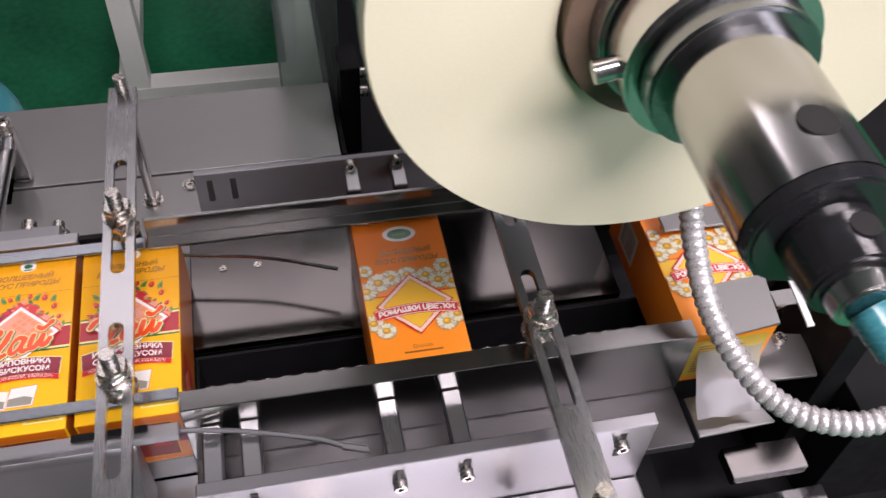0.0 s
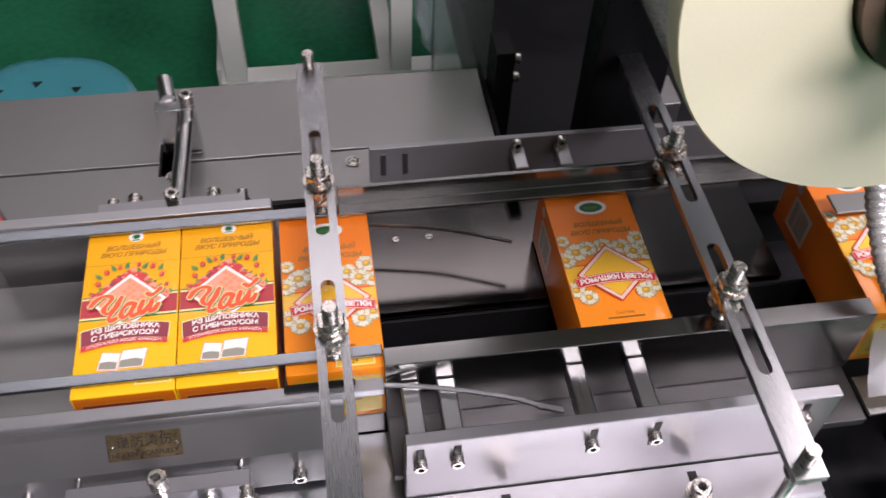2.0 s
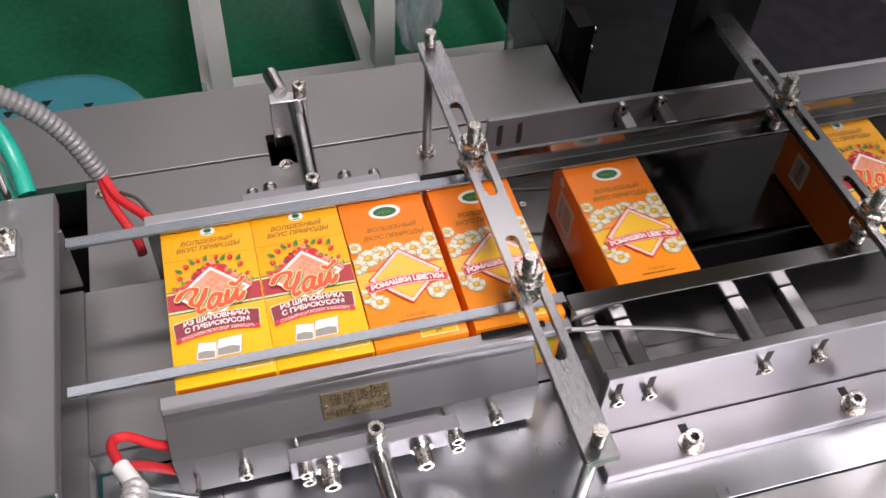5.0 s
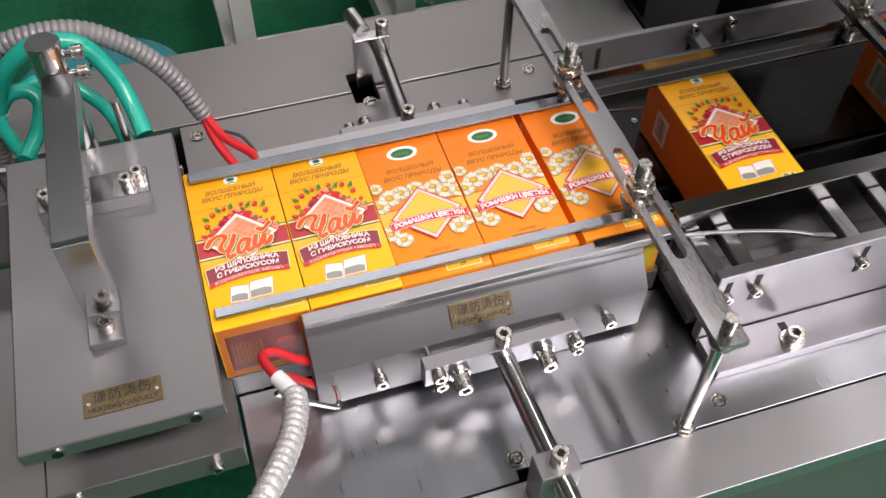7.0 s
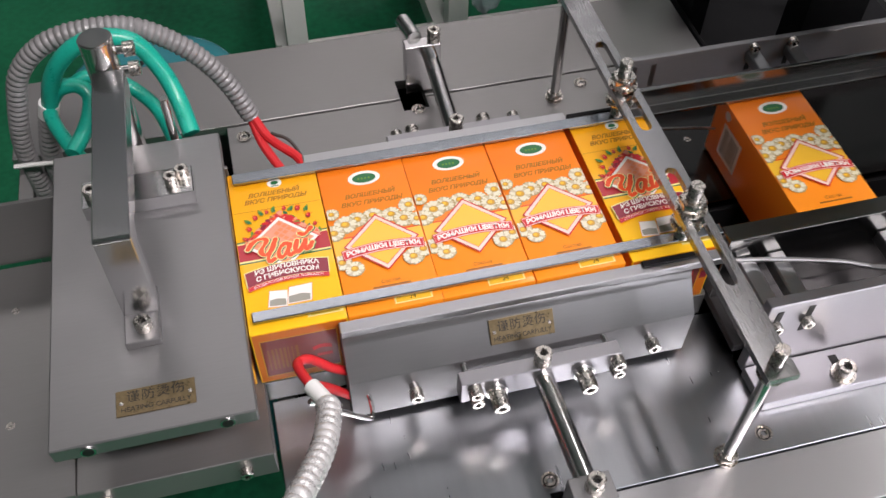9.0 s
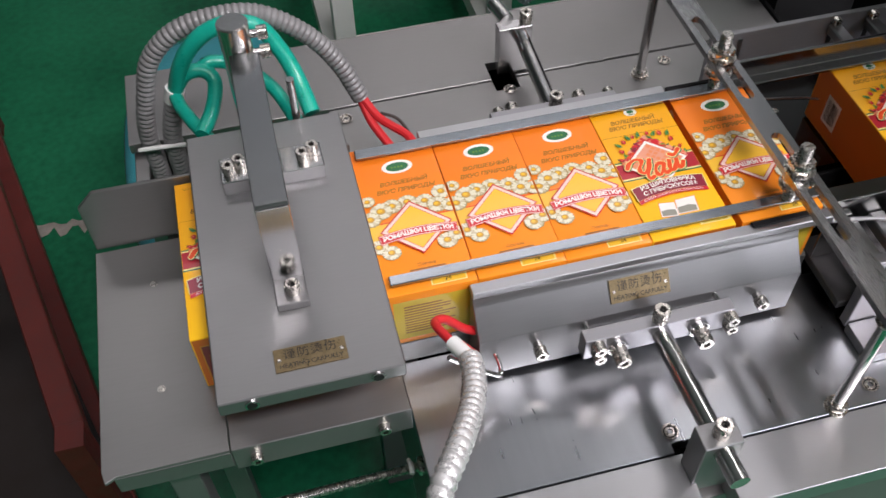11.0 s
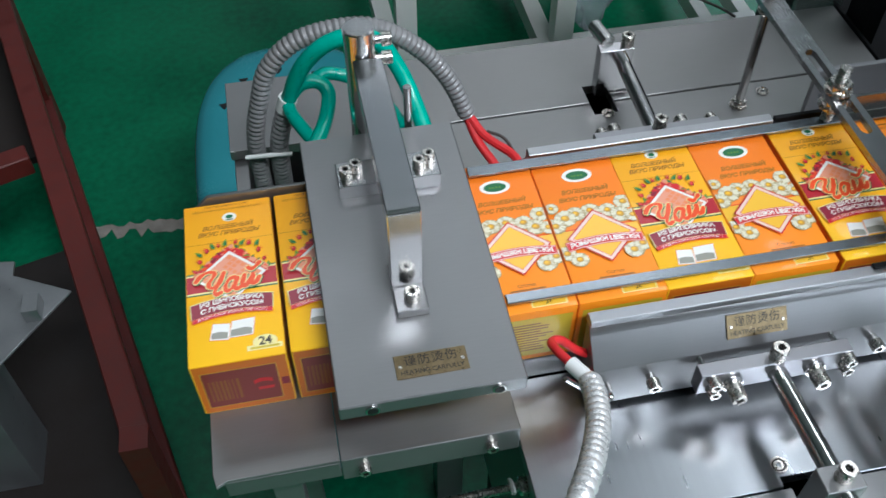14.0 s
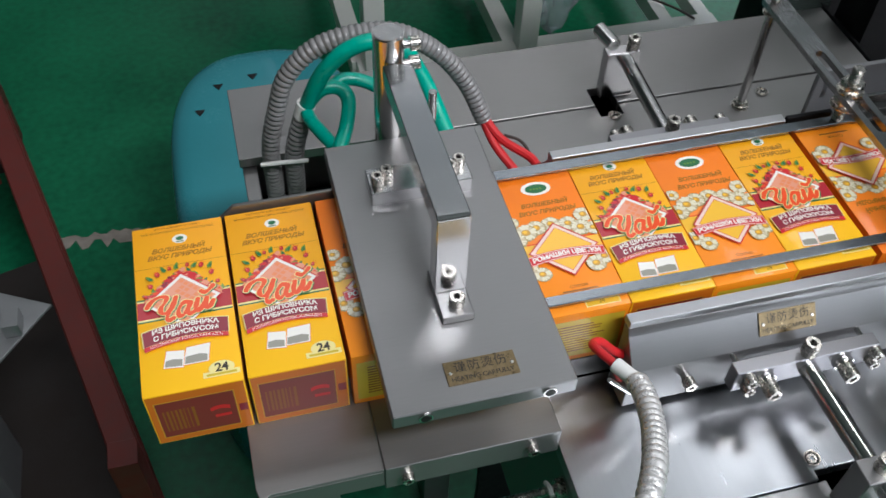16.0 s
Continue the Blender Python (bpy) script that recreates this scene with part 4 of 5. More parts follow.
    put("lettering", curved(words("ИЗ ШИПОВНИКА", 0.0050, I_WHITE, 0, 0.98, 0.00016), 0.0034, 0.0256, 0.0008), 0, pose(-0.0008, -0.0237, z + 0.00157))
    put("lettering", curved(words("С ГИБИСКУСОМ", 0.0050, I_WHITE, 0, 0.98, 0.00016), 0.0034, 0.0256, 0.0008), 0, pose(-0.0008, -0.0289, z + 0.00157))
    put("lettering", curved(words("(СУДАНСКОЙ РОЗОЙ, КАРКАДЭ)", 0.0027, I_WHITE), 0.0034, 0.0256, 0.0008), 0, pose(-0.0008, -0.0341, z + 0.00157))
    bag = [([(-0.0165, -0.0500), (-0.0040, -0.0515), (-0.0030, -0.0385), (-0.0140, -0.0370)], I_PEACH), ([(-0.0161, -0.0496), (-0.0040, -0.0510), (-0.0030, -0.0388), (-0.0137, -0.0374)], I_WHITE),
           ([(-0.0152, -0.0490), (-0.0050, -0.0500), (-0.0046, -0.0452), (-0.0100, -0.0440), (-0.0146, -0.0446)], I_GREY),
           ([(-0.0045, -0.0502), (0.0112, -0.0502), (0.0132, -0.0362), (-0.0020, -0.0368)], I_PEACH), ([(-0.0041, -0.0498), (0.0108, -0.0498), (0.0128, -0.0366), (-0.0016, -0.0372)], I_WHITE),
           ([(-0.0034, -0.0492), (0.0100, -0.0492), (0.0106, -0.0446), (0.0060, -0.0432), (-0.0026, -0.0440)], I_GREY)]
    put("tea_bag_print", layered(bag), 0.0001)
    put("count_print", flat([rect(0.0065, 0.0285, -0.0625, -0.0585), oval(0.0178, -0.0565, 0.0078, 0.0052)], I_CREAM), 0.0001)
    put("lettering", words("24", 0.0088, I_BLK, 0, 0.9, 0.0002), 0, pose(0.0180, -0.0563, z + 0.0002))
    put("lettering", flat([rect(0.0085, 0.0265, -0.0616, -0.0600)], I_OLIVE), 0.0002)
    put("emblem", flat([oval(0.001, 0.0537, 0.0050, 0.0040)], I_WHITE), 0.0001)
    put("emblem", flat([oval(0.001, 0.0540, 0.0026, 0.0018), rect(-0.0015, 0.0035, 0.0507, 0.0516)], I_GREEN), 0.00015)
    put("lettering", words("ВОЛШЕБНЫЙ", 0.0052, I_BRONZE, 0.3, 0.98, 0.00016), 0, pose(-0.0008, 0.0450, z + 0.0001))
    put("lettering", words("ВКУС ПРИРОДЫ", 0.0052, I_BRONZE, 0.3, 0.98, 0.00016), 0, pose(-0.0003, 0.0393, z + 0.0001))
    put("lettering", words("НАТУРАЛЬНЫЙ ПРОДУКТ", 0.0024, I_BROWN), 0, pose(0, 0.0650, z + 0.0001))
    put("lettering", words("БЕЗ АРОМАТИЗАТОРОВ И КРАСИТЕЛЕЙ", 0.0024, I_BROWN), 0, pose(0, 0.0615, z + 0.0001))
    # amber front and sides: orange card with the darker faces' shade in the colour
    put("end_panel", flat([rect(-W + 0.001, W - 0.001, -0.0262, 0.0262)], I_AMBERSHADE), 0, FRONT @ pose(0, 0, -0.00004))
    for side in (SIDE_L, SIDE_R):
        put("side_print", flat([rect(-L + 0.001, L - 0.001, -0.0262, 0.0262)], I_AMBERSHADE), 0, side @ pose(0, 0, -0.00004))
    put("end_panel", flat([rect(-0.0255, 0.0225, -0.021, 0.019)], I_GOLD), 0, FRONT)
    put("end_panel", flat([rect(-0.0248, 0.0218, -0.0203, 0.0183)], I_DKRED), 0, FRONT @ pose(0, 0, 0.00008))
    put("end_panel", flat(stripes(-0.022, -0.014, 0.009, 8, 0.02, 3), I_BROWN), 0, FRONT @ pose(0, 0, 0.00016))
    put("end_panel", flat([arc_banner(0.012, 0.001, 0.006, 0.004, 0.002), rect(0.008, 0.018, -0.008, -0.005)], I_RED), 0, FRONT @ pose(0, 0, 0.00016))
    put("end_panel", flat([rect(0.0235, 0.0285, -0.006, 0.002)], I_CRIM), 0, FRONT @ pose(0, 0, 0.00016))
    put("side_print", flat([rect(-0.008, 0.010, -0.015, 0.011)], I_WHITE), 0, SIDE_L @ pose(-0.040, 0, 0.00006))
    put("side_print", flat(stripes(-0.006, -0.012, 0.008, 14, 0.014, 4), I_BLK), 0, SIDE_L @ pose(-0.040, 0, 0.00012))
    put("side_print", flat([rect(-0.018, 0.018, -0.016, 0.016)], I_RED), 0, SIDE_R @ pose(-0.036, 0, 0.00004))
    put("side_print", flat([diamond(0, 0.001, 0.013, 0.013)], I_PINK), 0, SIDE_R @ pose(-0.036, 0, 0.0001))
    put("side_print", words("Чай", 0.016, I_ORED, 0.3, 0.92, 0.0002), 0, SIDE_R @ pose(-0.036, 0, 0.0002))
    return ob


def chamomile_carton():
    ob = thing("tea_carton", (0, 0, 0), "orange chamomile flower tea carton in clear film", "carton", "tea cartons in the row")
    link("carton", carton_body(M_ORANGE), ob)
    z = H + 0.00012
    rnd = random.Random(8)

    def put(name, me, dz=0.0, m=None):
        made = link(name, me, ob, "", pose(0, 0, z + dz) if m is None else m)
        if name in ("fruit_print", "leaf_print", "petal_print", "flower_heart_print", "end_panel", "side_print", "lettering", "diamond_print", "emblem", "title", "band", "tea_bag_print"):
            made["kind"] = "stuff"
        return made

    e = W - 0.0006
    put("band", flat([rect(-e, e, -0.0220, -0.0060)], I_YEL))
    put("band", flat([rect(-e, e, -0.0066, -0.0056), rect(-e, e, -0.0226, -0.0216)], I_ORED), 0.00003)
    spots = [(0.0005, 0.0095, 0.0066), (-0.0105, 0.0080, 0.0066), (0.0125, 0.0075, 0.0062), (-0.0190, 0.0050, 0.0075), (0.0255, 0.0130, 0.0066), (0.0200, 0.0020, 0.0070), (-0.0275, -0.0010, 0.0068), (0.0285, -0.0005, 0.0060),
             (-0.0265, -0.0265, 0.0062), (-0.0195, -0.0330, 0.0060), (0.0190, -0.0315, 0.0066), (0.0265, -0.0270, 0.0062), (-0.0265, 0.0150, 0.0050)]
    flowers = []
    for x, y, r in spots:
        flowers += daisy(x, y, r * 1.06, rnd, 0.95)
    put("petal_print", layered(flowers), 0.00008)
    put("diamond_print", flat([diamond(0.0015, -0.0150, 0.0250, 0.0240)], I_RED), 0.00150)
    put("diamond_print", flat([diamond(0.0015, -0.0150, 0.0237, 0.0227)], I_BLUSH), 0.00153)
    put("diamond_print", flat([diamond(0.0015, -0.0150, 0.0205, 0.0196)], I_RED), 0.00156)
    put("diamond_print", flat([diamond(0.0015, -0.0150, 0.0200, 0.0191)], I_YEL), 0.00159)
    put("banner", flat([arc_banner(0.0015, -0.0222, 0.0272, 0.0082, 0.0030)], I_RED), 0.00190)
    put("banner", flat([arc_banner(0.0015, -0.0222, 0.0266, 0.0074, 0.0030)], I_BLUSH), 0.00192)
    put("banner", flat([arc_banner(0.0015, -0.0222, 0.0264, 0.0062, 0.0030)], I_RED), 0.00194)
    put("lettering", curved(words("РОМАШКИ ЦВЕТКИ", 0.0053, I_WHITE, 0, 0.93, 0.00025), 0.0030, 0.0262), 0, pose(0.0015, -0.0223, z + 0.00197))
    put("emblem", flat([oval(0.001, 0.0445, 0.0112, 0.0066, 26)], I_WHITE), 0.0001)
    put("emblem", flat([oval(0.001, 0.0443, 0.0082, 0.0043, 26)], I_GREEN), 0.00014)
    put("emblem", flat([rect(-0.0035 + 0.0024 * i, -0.0022 + 0.0024 * i, 0.0431, 0.0449) for i in range(4)], I_LEAF), 0.0002)
    put("lettering", words("ВОЛШЕБНЫЙ", 0.0052, I_BRONZE, 0.3, 0.98, 0.00016), 0, pose(0.002, 0.0290, z + 0.0001))
    put("lettering", words("ВКУС ПРИРОДЫ", 0.0052, I_BRONZE, 0.3, 0.98, 0.00016), 0, pose(0.002, 0.0218, z + 0.0001))
    put("lettering", words("Состав", 0.0036, I_BROWN), 0, pose(0.001, -0.0465, z + 0.0001))
    put("lettering", flat([rect(-0.011, 0.013, -0.0508, -0.0496)], I_BROWN), 0.0001)
    put("count_print", flat([rect(0.000, 0.024, -0.0652, -0.0585)], I_CREAM), 0.0001)
    put("count_print", flat([rect(0.001, 0.023, -0.0644, -0.0593)], I_YEL), 0.00014)
    put("lettering", words("24", 0.0046, I_BLK, 0, 0.9), 0, pose(0.0115, -0.0618, z + 0.0002))
    put("end_panel", flat([rect(-0.027, 0.027, -0.022, 0.020)], I_OLIVE), 0, FRONT)
    put("end_panel", flat(bars(-0.020, 0.016, -0.017, 0.015, 11, 9, 0.7), I_BROWN), 0, FRONT @ pose(0, 0, 0.00008))
    put("side_print", flat([rect(-0.006, 0.022, -0.016, 0.013)], I_WHITE), 0, SIDE_L @ pose(-0.045, 0, 0.00004))
    put("side_print", flat(stripes(-0.003, -0.013, 0.010, 12, 0.022, 6), I_GREY), 0, SIDE_L @ pose(-0.045, 0, 0.0001))
    put("side_print", flat([oval(0, 0, 0.004, 0.004)], I_WHITE), 0, SIDE_L @ pose(-0.050, 0.020, 0.0001))
    put("side_print", flat([[(0.050, -0.024), (0.062, -0.024), (0.058, -0.010)]], I_WHITE), 0, SIDE_L @ pose(0, 0, 0.0001))
    return ob


CYCLE, SPEED, FIRST = 2.115, 0.0935, 1.86
STOPS = [-0.005, -0.0695, -0.130, -0.190, -0.2505, -0.313, -0.376, -0.4388, -0.501]
LAND_X = 0.372


def carton_at(k, t):
    """The pose of the k-th carton at a time: tipped in, carried by the chain, then pushed on step by step."""
    return Matrix.Translation((0.0065 * min(1.0, max(0.0, (6.0 - t) / 2.2)), 0, 0)) @ carton_step(k, t)


def carton_step(k, t):
    end = FIRST + CYCLE * k
    z = 0.0256
    if t <= end:
        x = STOPS[0] + SPEED * (end - t)
        late = (x - LAND_X) / SPEED
        if late > 1.0:
            return pose(0.70, 0, 0.05 - (late - 1.0) * 0.064, 0, 80, 0)
        if late > 0.7:
            f = (late - 0.7) / 0.3
            return pose(LAND_X + 0.05 + (0.70 - LAND_X - 0.05) * f, 0, z + 0.025, 0, 60 + 20 * f, 0)
        if late > 0.35:
            f = (late - 0.35) / 0.35
            return pose(LAND_X + 0.05 * f, 0, z + 0.03 * math.sin(radians(60 * f)), 0, 60 * f, 0)
        if late > 0:
            return pose(LAND_X, 0, z)
        return pose(x, 0, z)
    n, rest = divmod(t - end, CYCLE)
    n = int(n)
    a, b = STOPS[n], STOPS[min(n + 1, len(STOPS) - 1)]
    f = max(0.0, (rest - (CYCLE - 0.66)) / 0.66)
    return pose(a + (b - a) * f, 0, z)


yellow, orange = hibiscus_carton(), chamomile_carton()
KINDS = {-2: "y", -1: "y", 0: "o", 1: "o", 2: "o", 3: "y", 4: "o", 5: "y", 6: "r"}
cartons, used = {}, set()
for k, kind in KINDS.items():
    src = yellow if kind == "y" else orange
    cartons[k] = src if kind not in used and kind != "r" else copy_thing(src, Matrix())
    used.add(kind)
cartons[6]["label"] = "orange chamomile tea carton in film, turned end for end"

fingers = thing("folding_finger", (0.08, -0.08, 0.03), "thin polished steel folding finger beside the rail", "finger", "folding fingers")
part("rod", tube([(0.020, -0.0732, 0.070), (0.058, -0.080, 0.070), (0.101, -0.092, 0.070), (0.120, -0.1005, 0.070)], 0.0016, 10), M_STRIP, fingers)
part("tip", prism([(0.1185, -0.0985), (0.134, -0.1035), (0.1345, -0.1075), (0.119, -0.1025)], "z", 0.0688, 0.0708), M_STRIP, fingers, "flattened tip")
finger_b = thing("folding_finger", (0.1, 0.06, 0.04), "thin polished steel folding finger under the back rail", "finger", "folding fingers")
part("blade", tube([(0.03, 0.074, 0.05), (0.084, 0.0633, 0.05), (0.134, 0.045, 0.05)], 0.0013, 8), M_CHROME, finger_b)

# ---------------------------------------------------------------- film roll on its shaft
RX, RY, RZ, RR = 0.2482, -0.1136, 0.3705, 0.1132
roll = thing("film_roll", (RX, RY, RZ), "large film roll with a cream end face on a shaft", "film roll")
bm = bmesh.new()
n = 96
lv = [(0.046, 0.02), (0.047, 0.001), (0.05, 0.0), (RR - 0.0008, 0.0), (RR, 0.0012), (RR, 0.012)]
rings = [[bm.verts.new((RX + q * math.cos(2 * math.pi * i / n), RY + d, RZ + q * math.sin(2 * math.pi * i / n))) for i in range(n)] for q, d in lv]
for a, b in zip(rings, rings[1:]):
    for i in range(n):
        bm.faces.new((a[i], b[i], b[(i + 1) % n], a[(i + 1) % n]))
bmesh.ops.recalc_face_normals(bm, faces=bm.faces)
part("end_face", bm, M_CREAM, roll, "smooth cream-white end of the wound film")
part("wound_film", cyl((RX, RY + 0.0122, RZ), (RX, RY + 0.26, RZ), RR - 0.001, 96), M_FILM, roll, "glossy translucent grey wound film")
bm = bmesh.new()
lv = [(0.0305, 0.03), (0.0305, -0.004), (0.0455, -0.004), (0.0455, 0.03)]
rings = [[bm.verts.new((RX + q * math.cos(2 * math.pi * i / 48), RY + d, RZ + q * math.sin(2 * math.pi * i / 48))) for i in range(48)] for q, d in lv]
for a, b in zip(rings, rings[1:]):
    for i in range(48):
        bm.faces.new((a[i], b[i], b[(i + 1) % 48], a[(i + 1) % 48]))
bmesh.ops.recalc_face_normals(bm, faces=bm.faces)
part("core", bm, M_CARDCORE, roll, "brown card core")
shaft = thing("roll_shaft", (RX, RY - 0.05, RZ), "chrome shaft with collars and a black end cap", "shaft")
part("cone_flange", cyl((RX, RY - 0.002, RZ), (RX, RY - 0.012, RZ), 0.0375, 48, 0.036, 0.001), M_BLUECOLLAR, shaft, "turned steel flange")
part("collar", cyl((RX, RY - 0.0122, RZ), (RX, RY - 0.031, RZ), 0.0335, 48, None, 0.0015), M_CHROME, shaft, "polished locking collar")
part("ring", cyl((RX, RY - 0.0312, RZ), (RX, RY - 0.040, RZ), 0.0285, 48, None, 0.0012), M_BLUECOLLAR, shaft)
part("spindle", cyl((RX, RY + 0.30, RZ), (RX, RY - 0.098, RZ), 0.0228, 48), M_SPINDLE, shaft, "polished hollow steel spindle")
part("clamp_stud", cyl((RX - 0.031, RY - 0.022, RZ - 0.004), (RX - 0.0405, RY - 0.022, RZ - 0.006), 0.0042, 14), M_CHROME, shaft)
part("hole", cyl((RX - 0.0005, RY - 0.082, RZ + 0.0215), (RX - 0.0005, RY - 0.082, RZ + 0.0229), 0.0060, 24), M_SOCKET, shaft)
part("end_ring", cyl((RX, RY - 0.098, RZ), (RX, RY - 0.1035, RZ), 0.0232, 40, 0.0215, 0.001), M_BLACKGLOSS, shaft, "black shining end ring")
part("cap", cyl((RX, RY - 0.1035, RZ), (RX, RY - 0.122, RZ), 0.0140, 32, 0.0128, 0.001), M_BLACKGLOSS, shaft, "black end cap")
part("cap_hole", cyl((RX + 0.002, RY - 0.112, RZ + 0.0132), (RX + 0.002, RY - 0.112, RZ + 0.0138), 0.0042, 20), M_SOCKET, shaft)
part("knob", cyl((RX, RY - 0.122, RZ), (RX, RY - 0.129, RZ), 0.0098, 28, 0.0088, 0.001), M_CHROME, shaft)
part("air_line", cyl((RX, RY - 0.129, RZ), (RX + 0.004, RY - 0.142, RZ - 0.004), 0.0062, 20, 0.0055, 0.001), M_TEAL, shaft, "teal air line")
part("arm", boxes((RX - 0.03, RX + 0.03, RY + 0.28, RY + 0.31, -0.06, RZ + 0.04)), M_BLACK, shaft, "dark upright that carries the shaft")

# infeed: folding plates, silver conduit, dark housing
fold = thing("folding_station", (0.42, -0.05, -0.1), "folding plates and brackets of the film folding station", "machine part")
part("upper_plate", boxes((0.351, 0.406, 0.009, 0.0265, 0.0905, 0.0925)), M_PANEL, fold)
part("cover_plate", prism([(0.360, -0.0765), (0.400, -0.0725), (0.4055, -0.0335), (0.362, -0.0365)], "z", 0.0868, 0.0888), M_PANEL, fold)
part("cover_arm", boxes((0.404, 0.44, -0.058, -0.046, 0.0845, 0.0866)), M_PANEL, fold)
part("bracket", prism([(0.3915, -0.0445), (0.3925, -0.0845), (0.4375, -0.0865), (0.4425, -0.054)], "z", 0.0372, 0.040), M_PANEL, fold)
part("bracket", prism([(0.3505, -0.078), (0.3505, -0.1075), (0.4055, -0.105), (0.3945, -0.077)], "z", 0.0172, 0.020), M_PANEL, fold)
part("step", boxes((0.371, 0.425, -0.131, -0.109, -0.01, 0.0)), M_DARKSTEEL, fold)
part("step", boxes((0.385, 0.445, -0.160, -0.133, -0.045, -0.03)), M_BLACKGLOSS, fold)
part("base", boxes((0.3465, 0.62, -0.2, 0.14, -0.16, -0.1)), M_BLACK, fold)
part("column", boxes((0.46, 0.62, -0.12, 0.02, -0.0995, 0.03)), M_BLACK, fold)
part("stand", boxes((0.44, 0.459, -0.09, -0.03, -0.0995, 0.09)), M_BLACK, fold)
for p in ((0.4035, -0.056, 0.040), (0.4225, -0.0565, 0.040)):
    fix("bolt", BOLT_S, p, (0, 0, 1), fold)
for p in ((0.4601, -0.07, 0.02), (0.4601, -0.1, 0.005)):
    fix("bolt", BOLT_S, p, (-1, 0, 0), fold)
film_web = thing("film_web", (0.37, -0.09, 0.05), "loose crumpled clear wrapping film at the folding station", "film")
bm = bmesh.new()
grid = [[bm.verts.new((0.350 + 0.044 * i / 14, -0.0735 - 0.026 * (j / 10) ** 1.6 + 0.0022 * noise.noise((i * 0.23, j * 0.3, 1.0)), 0.070 - 0.042 * j / 10 + 0.002 * noise.noise((i * 0.2, j * 0.25, 5.0)))) for i in range(15)] for j in range(11)]
for j in range(10):
    for i in range(14):
        bm.faces.new((grid[j][i], grid[j + 1][i], grid[j + 1][i + 1], grid[j][i + 1]))
part("sheet", bm, M_FILMWEB, film_web)
conduit = thing("silver_conduit", (0.40, -0.1, 0.05), "ribbed silver flexible conduit looping by the infeed", "conduit")
part("hose", tube([(0.345, 0.02, 0.215), (0.346, 0.0, 0.17), (0.345, -0.03, 0.135), (0.350, -0.075, 0.105), (0.372, -0.125, 0.09), (0.41, -0.15, 0.095), (0.46, -0.15, 0.11)], 0.0078, 16, 0.0058, 0.0012), M_CONDUIT_SILVER, conduit)
part("ferrule", cyl((0.345, 0.021, 0.212), (0.345, 0.026, 0.226), 0.0095, 20), M_CHROME, conduit)
part("ferrule", cyl((0.458, -0.15, 0.1095), (0.476, -0.149, 0.115), 0.0095, 20), M_CHROME, conduit)

tape = thing("paper_strip", (0.378, -0.08, 0.15), "narrow white paper strip hanging by the shaft", "strip")
part("strip", prism([(-0.062, 0.156), (-0.1135, 0.148), (-0.1137, 0.1495), (-0.062, 0.1575)], "x", 0.376, 0.3800, 0), M_TIE, tape)
housing = thing("dark_housing", (0.45, 0.3, -0.85), "black housing of the machine with a bolted block", "machine part")
part("floor_plate", boxes((0.1555, 0.75, 0.143, 0.55, -0.06, -0.045)), M_BLACK, housing)
part("side", boxes((0.156, 0.160, 0.205, 0.5, -0.0445, 0.002)), M_BLACK, housing)
part("back", boxes((0.165, 0.95, 0.52, 0.55, -0.0445, 0.2)), M_BLACK, housing)
blk = part("block", boxes((0.1615, 0.1785, 0.2525, 0.285, -0.044, 0.052)), M_BLACK, housing, "black bearing block")
for z in (0.0344, 0.0135):
    part("stud", cyl((0.1785, 0.2675, z), (0.180, 0.2675, z), 0.0045, 12), M_CHROME, housing)
    fix("bolt", BOLT_M, (0.180, 0.2675, z), (1, 0, 0), housing)
part("plinth", boxes((0.2, 0.75, 0.15, 0.5, FLOOR, -0.061)), M_BLACK, housing)

# ---------------------------------------------------------------- cables at the sealing plate
loom = thing("cable_loom", (-0.42, 0.15, 0.0), "grey ribbed conduits with green taped leads arching over the panel", "cable")
part("conduit", tube([(-0.4285, 0.170, -0.06), (-0.428, 0.166, 0.0), (-0.427, 0.162, 0.05), (-0.418, 0.16, 0.091), (-0.407, 0.16, 0.121), (-0.383, 0.16, 0.142), (-0.350, 0.16, 0.1485), (-0.321, 0.16, 0.143), (-0.291, 0.158, 0.120), (-0.271, 0.154, 0.092), (-0.2575, 0.147, 0.060)], 0.0075, 14, 0.0046, 0.0011), M_CONDUIT, loom)
part("conduit", tube([(-0.4115, 0.168, -0.06), (-0.411, 0.163, 0.0), (-0.409, 0.159, 0.045), (-0.399, 0.159, 0.082)], 0.0078, 14, 0.0046, 0.0011), M_CONDUIT, loom)
part("white_wrap", tube([(-0.4, 0.159, 0.08), (-0.396, 0.158, 0.092)], 0.0074, 14), M_TIE, loom, "white tape wrapping")
part("taped_lead", tube([(-0.396, 0.158, 0.09), (-0.3875, 0.152, 0.115), (-0.377, 0.15, 0.132), (-0.362, 0.149, 0.1445), (-0.344, 0.148, 0.149), (-0.325, 0.147, 0.142), (-0.312, 0.142, 0.120), (-0.3045, 0.128, 0.103), (-0.2995, 0.1065, 0.089)], 0.0062, 14), M_TAPE, loom, "green taped lead")
part("taped_lead", tube([(-0.396, 0.158, 0.091), (-0.385, 0.156, 0.105), (-0.372, 0.155, 0.106), (-0.3655, 0.148, 0.099), (-0.3705, 0.130, 0.0905), (-0.381, 0.1065, 0.087)], 0.0056, 14), M_TAPE, loom, "green taped lead")
part("taped_lead", tube([(-0.397, 0.156, 0.088), (-0.395, 0.145, 0.086), (-0.387, 0.125, 0.085), (-0.3765, 0.1055, 0.0815)], 0.0052, 14), M_TAPE, loom, "green taped lead")
